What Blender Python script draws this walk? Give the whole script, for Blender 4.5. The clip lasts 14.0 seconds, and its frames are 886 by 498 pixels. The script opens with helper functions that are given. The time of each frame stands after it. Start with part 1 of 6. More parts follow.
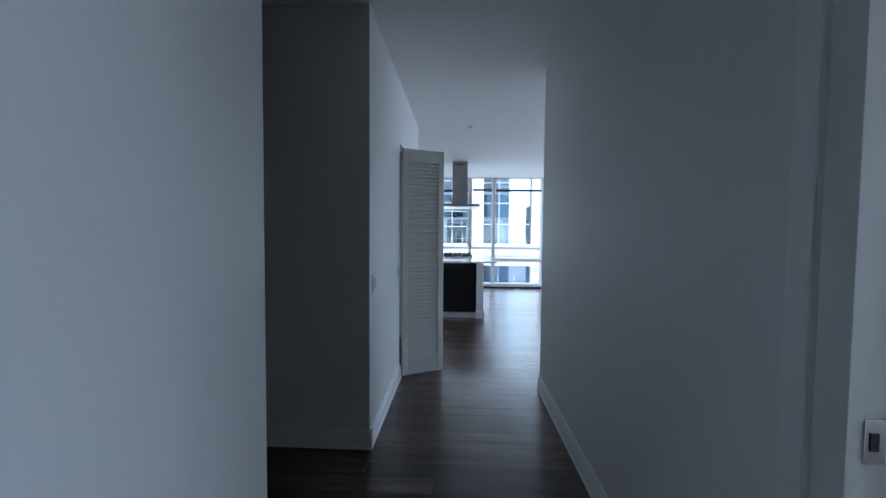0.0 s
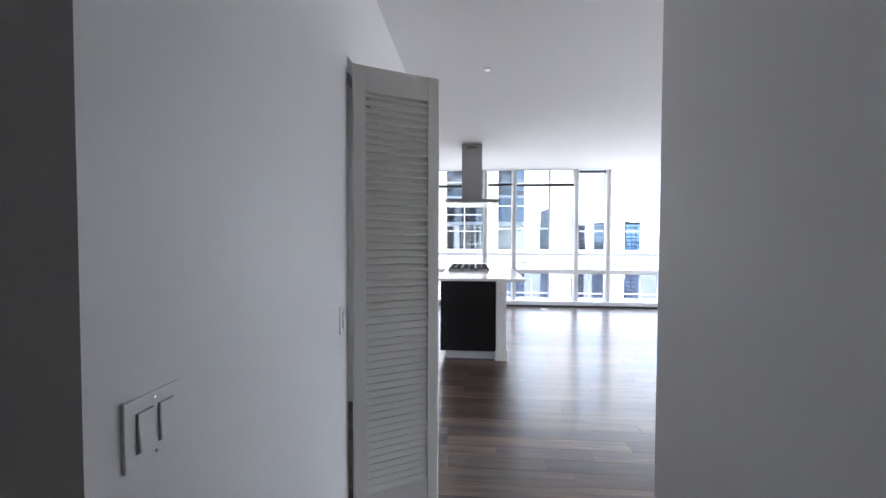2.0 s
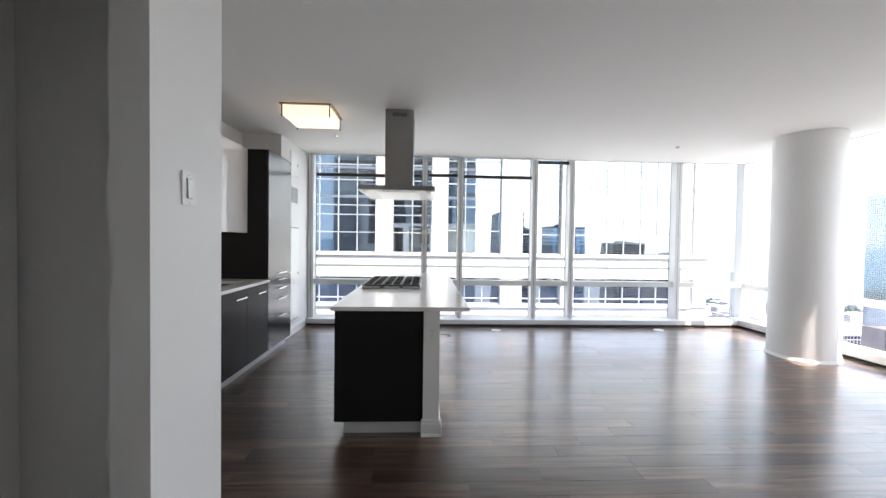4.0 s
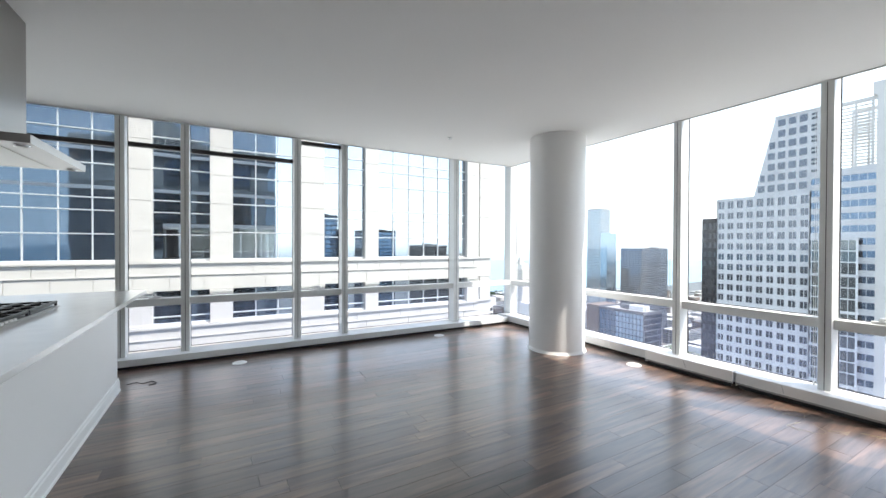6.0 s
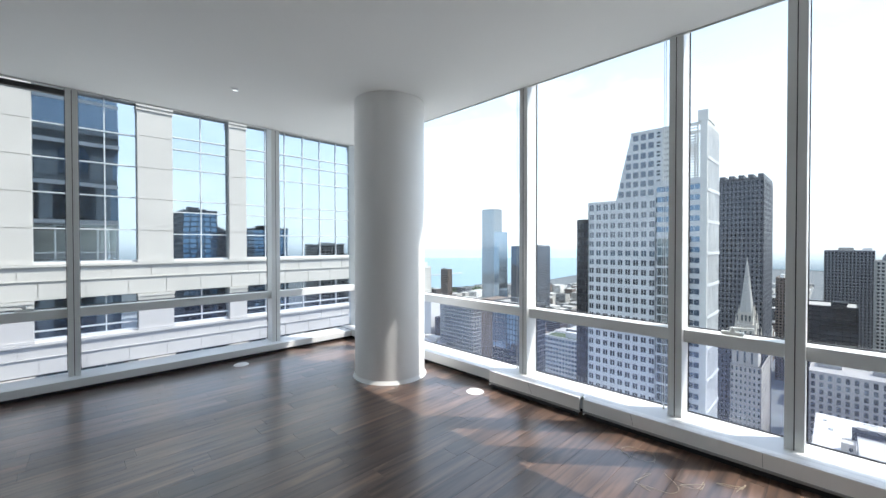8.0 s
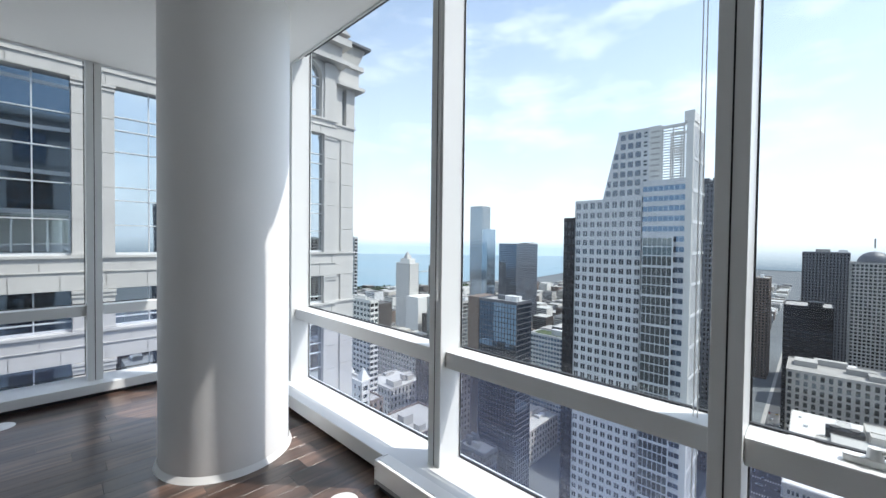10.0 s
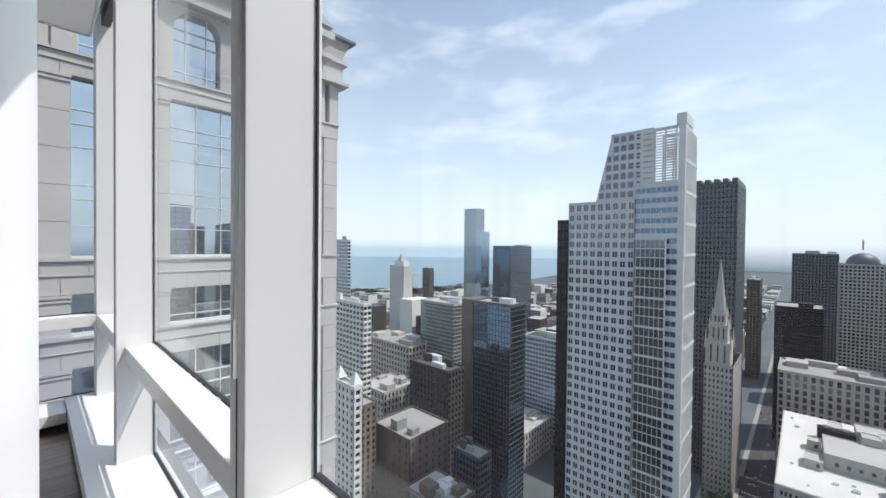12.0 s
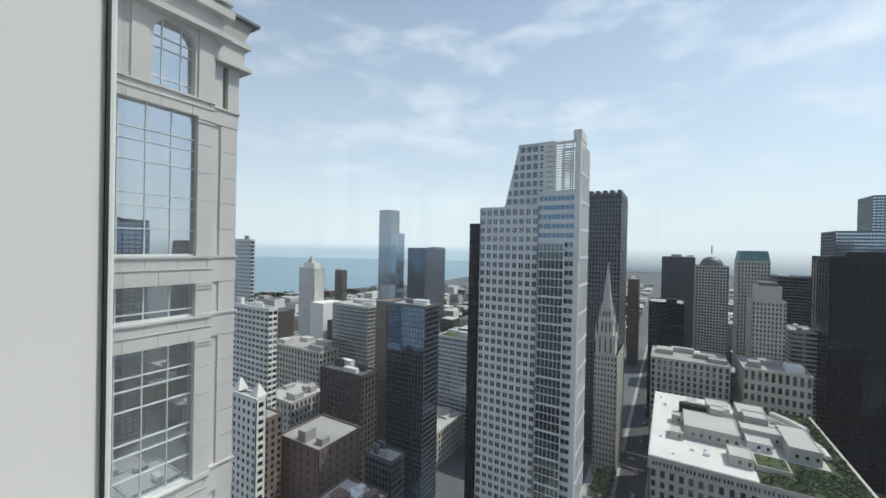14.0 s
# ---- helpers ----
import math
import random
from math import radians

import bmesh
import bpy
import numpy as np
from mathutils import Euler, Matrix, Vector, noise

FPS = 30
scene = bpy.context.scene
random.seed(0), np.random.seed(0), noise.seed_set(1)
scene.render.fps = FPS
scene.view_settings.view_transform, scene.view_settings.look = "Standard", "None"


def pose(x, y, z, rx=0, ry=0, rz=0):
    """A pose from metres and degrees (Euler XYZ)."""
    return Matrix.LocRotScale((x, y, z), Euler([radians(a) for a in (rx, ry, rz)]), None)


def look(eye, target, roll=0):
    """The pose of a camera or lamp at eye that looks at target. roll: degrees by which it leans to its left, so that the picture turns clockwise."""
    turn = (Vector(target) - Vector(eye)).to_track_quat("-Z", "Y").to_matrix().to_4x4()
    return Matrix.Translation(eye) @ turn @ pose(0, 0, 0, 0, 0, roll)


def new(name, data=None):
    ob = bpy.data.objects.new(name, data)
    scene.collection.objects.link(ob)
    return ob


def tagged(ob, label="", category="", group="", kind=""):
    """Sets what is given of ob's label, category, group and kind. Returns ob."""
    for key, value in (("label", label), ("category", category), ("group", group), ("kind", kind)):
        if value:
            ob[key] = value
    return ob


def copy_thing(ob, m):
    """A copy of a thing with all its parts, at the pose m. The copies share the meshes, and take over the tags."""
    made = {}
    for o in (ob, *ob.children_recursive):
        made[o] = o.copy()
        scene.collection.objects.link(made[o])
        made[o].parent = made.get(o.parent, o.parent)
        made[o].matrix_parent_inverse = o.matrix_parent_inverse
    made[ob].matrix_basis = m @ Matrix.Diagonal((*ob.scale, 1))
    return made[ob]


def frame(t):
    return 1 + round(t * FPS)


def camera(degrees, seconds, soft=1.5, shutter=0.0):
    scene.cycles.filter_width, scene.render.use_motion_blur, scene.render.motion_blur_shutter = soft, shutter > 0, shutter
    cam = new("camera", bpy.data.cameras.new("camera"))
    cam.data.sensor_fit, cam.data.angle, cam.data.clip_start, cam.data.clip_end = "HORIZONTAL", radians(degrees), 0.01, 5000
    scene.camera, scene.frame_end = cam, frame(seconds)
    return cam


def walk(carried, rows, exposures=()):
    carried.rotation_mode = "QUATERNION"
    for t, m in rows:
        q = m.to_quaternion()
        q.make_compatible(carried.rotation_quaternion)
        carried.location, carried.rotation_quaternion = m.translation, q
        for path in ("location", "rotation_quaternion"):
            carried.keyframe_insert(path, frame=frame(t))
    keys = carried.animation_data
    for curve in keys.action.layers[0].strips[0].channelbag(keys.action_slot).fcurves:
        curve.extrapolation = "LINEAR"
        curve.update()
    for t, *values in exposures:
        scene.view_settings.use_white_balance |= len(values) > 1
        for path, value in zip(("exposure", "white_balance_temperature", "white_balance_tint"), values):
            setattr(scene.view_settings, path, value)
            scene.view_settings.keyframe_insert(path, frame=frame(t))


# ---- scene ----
cam = camera(97.9, 14.0)
PATH = [
    (0, (0.235, 0.38, 1.368), (0.148, 2.377, 1.284), 0.5),
    (0.5, (0.236, 0.821, 1.368), (0.109, 2.815, 1.29), 0.7),
    (1, (0.234, 1.283, 1.407), (0.088, 3.277, 1.332), 0.6),
    (1.5, (0.242, 1.789, 1.386), (0.091, 3.782, 1.309), 0.8),
    (2, (0.246, 2.233, 1.368), (0.091, 4.226, 1.311), 0.2),
    (4.3, (0.635, 4.061, 1.388), (0.829, 6.051, 1.346), 0.8),
    (4.5, (0.729, 4.195, 1.372), (1.0, 6.176, 1.331), 0.7),
    (5, (0.942, 4.441, 1.358), (1.361, 6.396, 1.328), 0.4),
    (5.5, (1.214, 4.633, 1.344), (1.871, 6.522, 1.321), 0.4),
    (5.8, (1.373, 4.759, 1.36), (2.232, 6.565, 1.338), 0.1),
    (6, (1.461, 4.812, 1.344), (2.452, 6.549, 1.326), 0.2),
    (6.5, (1.865, 4.932, 1.333), (3.074, 6.525, 1.312), 0.0),
    (7, (2.188, 5.018, 1.332), (3.494, 6.532, 1.307), -0.3),
    (7.5, (2.58, 5.114, 1.341), (3.935, 6.585, 1.313), -0.3),
    (7.7, (2.704, 5.175, 1.326), (4.083, 6.623, 1.302), -0.4),
    (10, (4.476, 5.863, 1.309), (5.917, 7.249, 1.267), 0.7),
    (10.5, (4.864, 6.079, 1.297), (6.311, 7.46, 1.257), 0.3),
    (11, (5.171, 6.24, 1.291), (6.623, 7.616, 1.255), 0.4),
    (11.5, (5.449, 6.334, 1.287), (6.907, 7.703, 1.253), 0.7),
    (12, (5.601, 6.409, 1.282), (7.063, 7.774, 1.253), 0.6),
    (12.5, (5.691, 6.477, 1.279), (7.198, 7.792, 1.26), 0.8),
    (13, (5.742, 6.421, 1.278), (7.341, 7.622, 1.262), 0.6),
    (13.5, (5.771, 6.411, 1.279), (7.443, 7.508, 1.266), 0.9),
    (14, (5.789, 6.431, 1.282), (7.513, 7.445, 1.269), 1.2),
]
EXPOSURES = [(0, 2.16, 5300, 8), (0.5, 2.42, 5850, 12), (1, 2.58, 6150, 14), (2, 2.75, 6300, 17), (3, 2.4, 6650, 16), (4.5, 1.98, 6850, 14), (6, 1.52, 6650, 11), (7.5, 1.18, 6400, 9), (10, 0.66, 6250, 10), (11.5, 0.36, 6450, 11), (12.5, 0.25, 6450, 10), (14, 0.1, 6550, 8)]
walk(cam, [(t, look(eye, aim, roll)) for t, eye, aim, roll in PATH], EXPOSURES)

# ---- world, sun, lamps ----
SUN_TO = Vector((1.13, -1.3, 2.75)).normalized()      # towards the sun
world = bpy.data.worlds.new("sky")
scene.world = world
world.use_nodes = True
wn, wl = world.node_tree.nodes, world.node_tree.links
wn.clear()
sky = wn.new("ShaderNodeTexSky")
sky.sky_type = "NISHITA"
sky.sun_disc = False
sky.sun_elevation = math.asin(SUN_TO.z)
sky.sun_rotation = math.atan2(SUN_TO.x, SUN_TO.y)
sky.altitude = 180
sky.air_density, sky.dust_density, sky.ozone_density = 1.0, 1.2, 1.0
wco = wn.new("ShaderNodeTexCoord")
wmap = wn.new("ShaderNodeMapping")
wmap.inputs["Scale"].default_value = (1.6, 1.6, 4.6)
wmap.inputs["Location"].default_value = (2.3, 0.7, 0.0)
wnoise = wn.new("ShaderNodeTexNoise")
wnoise.inputs["Scale"].default_value, wnoise.inputs["Detail"].default_value, wnoise.inputs["Roughness"].default_value = 2.6, 9, 0.6
wramp = wn.new("ShaderNodeValToRGB")
wramp.color_ramp.elements[0].position, wramp.color_ramp.elements[1].position = 0.49, 0.79
wramp.color_ramp.elements[1].color = (0.75, 0.75, 0.75, 1)
wmix = wn.new("ShaderNodeMixRGB")
wmix.inputs["Color2"].default_value = (7.6, 7.8, 8.1, 1)
wsep, whaze, wfar = wn.new("ShaderNodeSeparateXYZ"), wn.new("ShaderNodeValToRGB"), wn.new("ShaderNodeMixRGB")
wl.new(wco.outputs["Generated"], wsep.inputs["Vector"])
wmr = wn.new("ShaderNodeMapRange")
wmr.inputs["From Min"].default_value, wmr.inputs["From Max"].default_value = -0.10, 0.90
wl.new(wsep.outputs["Z"], wmr.inputs["Value"])
wl.new(wmr.outputs["Result"], whaze.inputs["Fac"])
# summer haze: thick along the horizon, thinning upwards; blue-grey distance below it
whaze.color_ramp.elements[0].position, whaze.color_ramp.elements[0].color = 0.096, (1, 1, 1, 1)
whaze.color_ramp.elements[1].position, whaze.color_ramp.elements[1].color = 0.75, (0.12, 0.12, 0.12, 1)
e = whaze.color_ramp.elements.new(0.30)
e.color = (0.60, 0.60, 0.60, 1)
wtone = wn.new("ShaderNodeValToRGB")
wtone.color_ramp.elements[0].position, wtone.color_ramp.elements[0].color = 0.085, (0.42, 0.54, 0.64, 1)
wtone.color_ramp.elements[1].position, wtone.color_ramp.elements[1].color = 0.104, (0.68, 0.745, 0.82, 1)
wl.new(wmr.outputs["Result"], wtone.inputs["Fac"])
wsc = wn.new("ShaderNodeMixRGB")
wsc.blend_type, wsc.inputs["Fac"].default_value, wsc.inputs["Color2"].default_value = "MULTIPLY", 1.0, (7.6, 7.6, 7.6, 1)
wl.new(wtone.outputs["Color"], wsc.inputs["Color1"])
wl.new(whaze.outputs["Color"], wfar.inputs["Fac"])
wl.new(wsc.outputs["Color"], wfar.inputs["Color2"])
wbg = wn.new("ShaderNodeBackground")
wbg.inputs["Strength"].default_value = 0.15
wout = wn.new("ShaderNodeOutputWorld")
wl.new(wco.outputs["Generated"], wmap.inputs["Vector"])
wl.new(wmap.outputs["Vector"], wnoise.inputs["Vector"])
wl.new(wnoise.outputs["Fac"], wramp.inputs["Fac"])
wl.new(wramp.outputs["Color"], wmix.inputs["Fac"])
wl.new(sky.outputs["Color"], wmix.inputs["Color1"])
wl.new(wmix.outputs["Color"], wfar.inputs["Color1"])
wl.new(wfar.outputs["Color"], wbg.inputs["Color"])
wl.new(wbg.outputs["Background"], wout.inputs["Surface"])

sun = new("sun", bpy.data.lights.new("sun", "SUN"))
sun.data.energy, sun.data.angle, sun.data.color = 3.3, radians(0.55), (1.0, 0.955, 0.89)
sun.matrix_world = look(SUN_TO * 60, (0, 0, 0))


def window_fill(name, at, turn, width, height, watts):
    """Area lamp just outside a window wall's panes, added to strengthen the sky's light indoors."""
    lt = new(name, bpy.data.lights.new(name, "AREA"))
    lt.data.shape, lt.data.size, lt.data.size_y, lt.data.energy, lt.data.color = "RECTANGLE", width, height, watts, (0.97, 0.985, 1.0)
    lt.matrix_world = pose(*at, 90, 0, turn)


window_fill("daylight_boost_north", (2.28, 10.40, 1.42), 180, 7.1, 2.5, 14)
window_fill("daylight_boost_east", (6.115, 6.95, 1.42), 90, 6.3, 2.5, 12)
window_fill("daylight_boost_side_room", (6.115, 1.15, 1.42), 90, 4.8, 2.5, 10)


# ---- materials ----
def mat(name, color, rough=0.5, metal=0.0, vary=0.06, scale=3.0, fine=60.0, bump=0.05, spec=0.5, stretch=(1, 1, 1), coat=0.0, emit=None):
    m = bpy.data.materials.new(name)
    m.use_nodes = True
    nt = m.node_tree
    b = nt.nodes["Principled BSDF"]
    b.inputs["Roughness"].default_value, b.inputs["Metallic"].default_value = rough, metal
    b.inputs["Specular IOR Level"].default_value, b.inputs["Coat Weight"].default_value = spec, coat
    co, mp = nt.nodes.new("ShaderNodeTexCoord"), nt.nodes.new("ShaderNodeMapping")
    mp.inputs["Scale"].default_value = stretch
    nt.links.new(co.outputs["Object"], mp.inputs["Vector"])
    n1, n2 = nt.nodes.new("ShaderNodeTexNoise"), nt.nodes.new("ShaderNodeTexNoise")
    n1.inputs["Scale"].default_value, n1.inputs["Detail"].default_value = scale, 4
    n2.inputs["Scale"].default_value, n2.inputs["Detail"].default_value = fine, 3
    add = nt.nodes.new("ShaderNodeMath")
    add.operation = "MULTIPLY_ADD"
    add.inputs[1].default_value = 0.35
    nt.links.new(mp.outputs["Vector"], n1.inputs["Vector"])
    nt.links.new(mp.outputs["Vector"], n2.inputs["Vector"])
    nt.links.new(n2.outputs["Fac"], add.inputs[0])
    nt.links.new(n1.outputs["Fac"], add.inputs[2])
    ramp = nt.nodes.new("ShaderNodeValToRGB")
    ramp.color_ramp.elements[0].position, ramp.color_ramp.elements[1].position = 0.35, 1.0
    ramp.color_ramp.elements[0].color = (*[c * (1 - vary) for c in color], 1)
    ramp.color_ramp.elements[1].color = (*[min(1, c * (1 + vary)) for c in color], 1)
    nt.links.new(add.outputs[0], ramp.inputs["Fac"])
    nt.links.new(ramp.outputs["Color"], b.inputs["Base Color"])
    rr = nt.nodes.new("ShaderNodeMapRange")
    rr.inputs["To Min"].default_value, rr.inputs["To Max"].default_value = max(0.02, rough * 0.85), min(1, rough * 1.15)
    nt.links.new(n1.outputs["Fac"], rr.inputs["Value"])
    nt.links.new(rr.outputs["Result"], b.inputs["Roughness"])
    if bump:
        bp = nt.nodes.new("ShaderNodeBump")
        bp.inputs["Strength"].default_value, bp.inputs["Distance"].default_value = bump, 0.002
        nt.links.new(n2.outputs["Fac"], bp.inputs["Height"])
        nt.links.new(bp.outputs["Normal"], b.inputs["Normal"])
    if emit:
        b.inputs["Emission Color"].default_value, b.inputs["Emission Strength"].default_value = (*emit[0], 1), emit[1]
    return m


def glass_mat(name, tint=(1, 1, 1), rough=0.0, gloss=0.016, dusty=0.007, cast=(0.92, 0.95, 1.0)):
    m = bpy.data.materials.new(name)
    m.use_nodes = True
    nt = m.node_tree
    nt.nodes.clear()
    out, mix = nt.nodes.new("ShaderNodeOutputMaterial"), nt.nodes.new("ShaderNodeMixShader")
    tr, gl, fr = nt.nodes.new("ShaderNodeBsdfTransparent"), nt.nodes.new("ShaderNodeBsdfGlossy"), nt.nodes.new("ShaderNodeLayerWeight")
    tr.inputs["Color"].default_value = (*tint, 1)
    gl.inputs["Roughness"].default_value, gl.inputs["Color"].default_value = rough, (1, 1, 1, 1)
    fr.inputs["Blend"].default_value = 0.5
    pw, ma = nt.nodes.new("ShaderNodeMath"), nt.nodes.new("ShaderNodeMath")
    pw.operation, pw.inputs[1].default_value = "POWER", 5.0
    ma.operation, ma.inputs[1].default_value, ma.inputs[2].default_value = "MULTIPLY_ADD", 0.6, gloss
    nt.links.new(fr.outputs["Facing"], pw.inputs[0])
    nt.links.new(pw.outputs[0], ma.inputs[0])
    nt.links.new(ma.outputs[0], mix.inputs["Fac"])
    # a thin scattering film stands in for dust and for glare veiling the view
    veil, film, spots, dr = nt.nodes.new("ShaderNodeBsdfTranslucent"), nt.nodes.new("ShaderNodeMixShader"), nt.nodes.new("ShaderNodeTexNoise"), nt.nodes.new("ShaderNodeMapRange")
    veil.inputs["Color"].default_value = (*cast, 1)
    spots.inputs["Scale"].default_value, spots.inputs["Detail"].default_value = 1.7, 5
    dr.inputs["From Min"].default_value, dr.inputs["From Max"].default_value = 0.3, 0.75
    dr.inputs["To Min"].default_value, dr.inputs["To Max"].default_value = dusty * 0.5, dusty * 1.6
    nt.links.new(spots.outputs["Fac"], dr.inputs["Value"])
    nt.links.new(dr.outputs["Result"], film.inputs["Fac"])
    nt.links.new(tr.outputs["BSDF"], film.inputs[1])
    nt.links.new(veil.outputs["BSDF"], film.inputs[2])
    nt.links.new(film.outputs["Shader"], mix.inputs[1])
    nt.links.new(gl.outputs["BSDF"], mix.inputs[2])
    nt.links.new(mix.outputs["Shader"], out.inputs["Surface"])
    return m


def wood_mat(name):
    """Dark stained hardwood, grain along x, each plank its own tone."""
    m = bpy.data.materials.new(name)
    m.use_nodes = True
    nt = m.node_tree
    N, L = nt.nodes, nt.links
    b = N["Principled BSDF"]
    co, mp, ob, geo = N.new("ShaderNodeTexCoord"), N.new("ShaderNodeMapping"), N.new("ShaderNodeObjectInfo"), N.new("ShaderNodeNewGeometry")
    mp.inputs["Scale"].default_value = (1.1, 14, 14)
    rnd = N.new("ShaderNodeMath")
    rnd.operation = "ADD"
    L.new(ob.outputs["Random"], rnd.inputs[0])
    L.new(geo.outputs["Random Per Island"], rnd.inputs[1])
    fr = N.new("ShaderNodeMath")
    fr.operation = "FRACT"
    L.new(rnd.outputs[0], fr.inputs[0])
    off = N.new("ShaderNodeCombineXYZ")
    mul = N.new("ShaderNodeMath")
    mul.operation, mul.inputs[1].default_value = "MULTIPLY", 37.0
    L.new(fr.outputs[0], mul.inputs[0])
    L.new(mul.outputs[0], off.inputs["X"])
    L.new(mul.outputs[0], off.inputs["Y"])
    va = N.new("ShaderNodeVectorMath")
    L.new(co.outputs["Object"], mp.inputs["Vector"])
    L.new(mp.outputs["Vector"], va.inputs[0])
    L.new(off.outputs["Vector"], va.inputs[1])
    n1, n2 = N.new("ShaderNodeTexNoise"), N.new("ShaderNodeTexNoise")
    n1.inputs["Scale"].default_value, n1.inputs["Detail"].default_value, n1.inputs["Distortion"].default_value = 1.6, 6, 0.6
    n2.inputs["Scale"].default_value, n2.inputs["Detail"].default_value = 7.0, 5
    L.new(va.outputs["Vector"], n1.inputs["Vector"])
    L.new(va.outputs["Vector"], n2.inputs["Vector"])
    tone, grain = N.new("ShaderNodeValToRGB"), N.new("ShaderNodeValToRGB")
    tone.color_ramp.elements[0].color, tone.color_ramp.elements[1].color = (0.032, 0.021, 0.0165, 1), (0.108, 0.074, 0.059, 1)
    tone.color_ramp.elements[0].position, tone.color_ramp.elements[1].position = 0.05, 1.0
    L.new(fr.outputs[0], tone.inputs["Fac"])
    grain.color_ramp.elements[0].color, grain.color_ramp.elements[1].color = (0.45, 0.45, 0.45, 1), (2.3, 2.05, 1.85, 1)
    grain.color_ramp.elements[0].position, grain.color_ramp.elements[1].position = 0.32, 0.74
    L.new(n1.outputs["Fac"], grain.inputs["Fac"])
    mx = N.new("ShaderNodeMixRGB")
    mx.blend_type, mx.inputs["Fac"].default_value = "MULTIPLY", 1.0
    L.new(tone.outputs["Color"], mx.inputs["Color1"])
    L.new(grain.outputs["Color"], mx.inputs["Color2"])
    L.new(mx.outputs["Color"], b.inputs["Base Color"])
    rr = N.new("ShaderNodeMapRange")
    rr.inputs["To Min"].default_value, rr.inputs["To Max"].default_value = 0.24, 0.40
    L.new(n2.outputs["Fac"], rr.inputs["Value"])
    L.new(rr.outputs["Result"], b.inputs["Roughness"])
    b.inputs["Specular IOR Level"].default_value = 0.5
    b.inputs["Coat Weight"].default_value, b.inputs["Coat Roughness"].default_value, b.inputs["Coat IOR"].default_value = 0.5, 0.17, 1.5
    bp = N.new("ShaderNodeBump")
    bp.inputs["Strength"].default_value, bp.inputs["Distance"].default_value = 0.12, 0.002
    L.new(n2.outputs["Fac"], bp.inputs["Height"])
    L.new(bp.outputs["Normal"], b.inputs["Normal"])
    return m


M_WALL = mat("wall_paint", (0.80, 0.79, 0.775), 0.55, vary=0.025, scale=1.2, fine=90, bump=0.06)
M_CEIL = mat("ceiling_paint", (0.85, 0.84, 0.825), 0.75, vary=0.02, scale=0.8, fine=70, bump=0.05)
M_TRIM = mat("trim_gloss_paint", (0.82, 0.82, 0.80), 0.3, vary=0.02, bump=0.02)
M_DOOR = mat("door_paint", (0.78, 0.76, 0.71), 0.4, vary=0.03, bump=0.03)
M_ALU = mat("white_powder_coat", (0.69, 0.70, 0.69), 0.32, vary=0.025, fine=160, bump=0.03)
M_GASKET = mat("black_gasket", (0.015, 0.016, 0.018), 0.6, bump=0.1)
M_GLASS = glass_mat("window_glass", (0.95, 0.975, 0.97))
# bluish sheen of the lower panes put into the film colour
M_GLASS_LOW = glass_mat("lower_window_glass", (0.93, 0.955, 0.98), gloss=0.022, dusty=0.028, cast=(0.62, 0.70, 1.0))
M_WOOD = wood_mat("dark_walnut_planks")
M_SUB = mat("subfloor", (0.012, 0.009, 0.008), 0.8, bump=0.1)
M_DARK = mat("dark_lacquer_cabinet", (0.013, 0.0125, 0.0135), 0.45, vary=0.05, scale=2, bump=0.02, spec=0.2)
M_TALL = mat("graphite_lacquer_front", (0.030, 0.030, 0.034), 0.16, vary=0.08, bump=0.01, spec=0.6)
M_GLOSS = mat("white_gloss_lacquer", (0.76, 0.74, 0.73), 0.07, vary=0.02, bump=0.0, spec=0.55)
M_QUARTZ = mat("white_quartz", (0.80, 0.79, 0.77), 0.14, vary=0.035, scale=9, fine=220, bump=0.0)
M_MARBLE = mat("pale_marble", (0.66, 0.63, 0.58), 0.2, vary=0.14, scale=5, fine=20, bump=0.0, stretch=(1, 1, 0.5))
M_STEEL = mat("brushed_steel", (0.36, 0.35, 0.335), 0.32, 1.0, vary=0.08, scale=2, fine=180, bump=0.03, stretch=(1, 1, 0.03))
M_CHROME = mat("chrome", (0.75, 0.75, 0.76), 0.10, 1.0, vary=0.02, bump=0)
M_IRON = mat("cast_iron", (0.012, 0.012, 0.013), 0.45, vary=0.2, bump=0.2)
M_PLASTIC = mat("white_plastic", (0.80, 0.80, 0.78), 0.35, vary=0.02, bump=0)
M_GREYP = mat("grey_plastic", (0.30, 0.30, 0.30), 0.45, vary=0.04, bump=0.02)
M_BLACK = mat("black_plastic", (0.012, 0.012, 0.013), 0.4, bump=0)
M_BRONZE = mat("bronze_nickel_frame", (0.20, 0.16, 0.12), 0.35, 0.9, vary=0.06, bump=0)
M_LAMP = mat("lit_acrylic", (0.85, 0.78, 0.66), 0.5, vary=0.02, bump=0, emit=((1.0, 0.78, 0.54), 0.31))
M_LED = mat("led_strip", (0.9, 0.85, 0.7), 0.5, bump=0, emit=((1.0, 0.86, 0.66), 0.7))
M_SLAT = mat("blind_slat", (0.78, 0.78, 0.77), 0.45, vary=0.03, bump=0)
M_RAIL = mat("blind_rail", (0.028, 0.028, 0.030), 0.45, vary=0.1, bump=0.05)


# ---- building blocks ----
def box(bm, x0, x1, y0, y1, z0, z1, bevel=0.0):
    r = bmesh.ops.create_cube(bm, size=1.0)["verts"]
    for v in r:
        v.co = Vector((x0 + (v.co.x + 0.5) * (x1 - x0), y0 + (v.co.y + 0.5) * (y1 - y0), z0 + (v.co.z + 0.5) * (z1 - z0)))
    if bevel:
        edges = list({e for v in r for e in v.link_edges})
        bmesh.ops.bevel(bm, geom=edges, offset=bevel, segments=2, affect="EDGES", profile=0.7)
    return bm


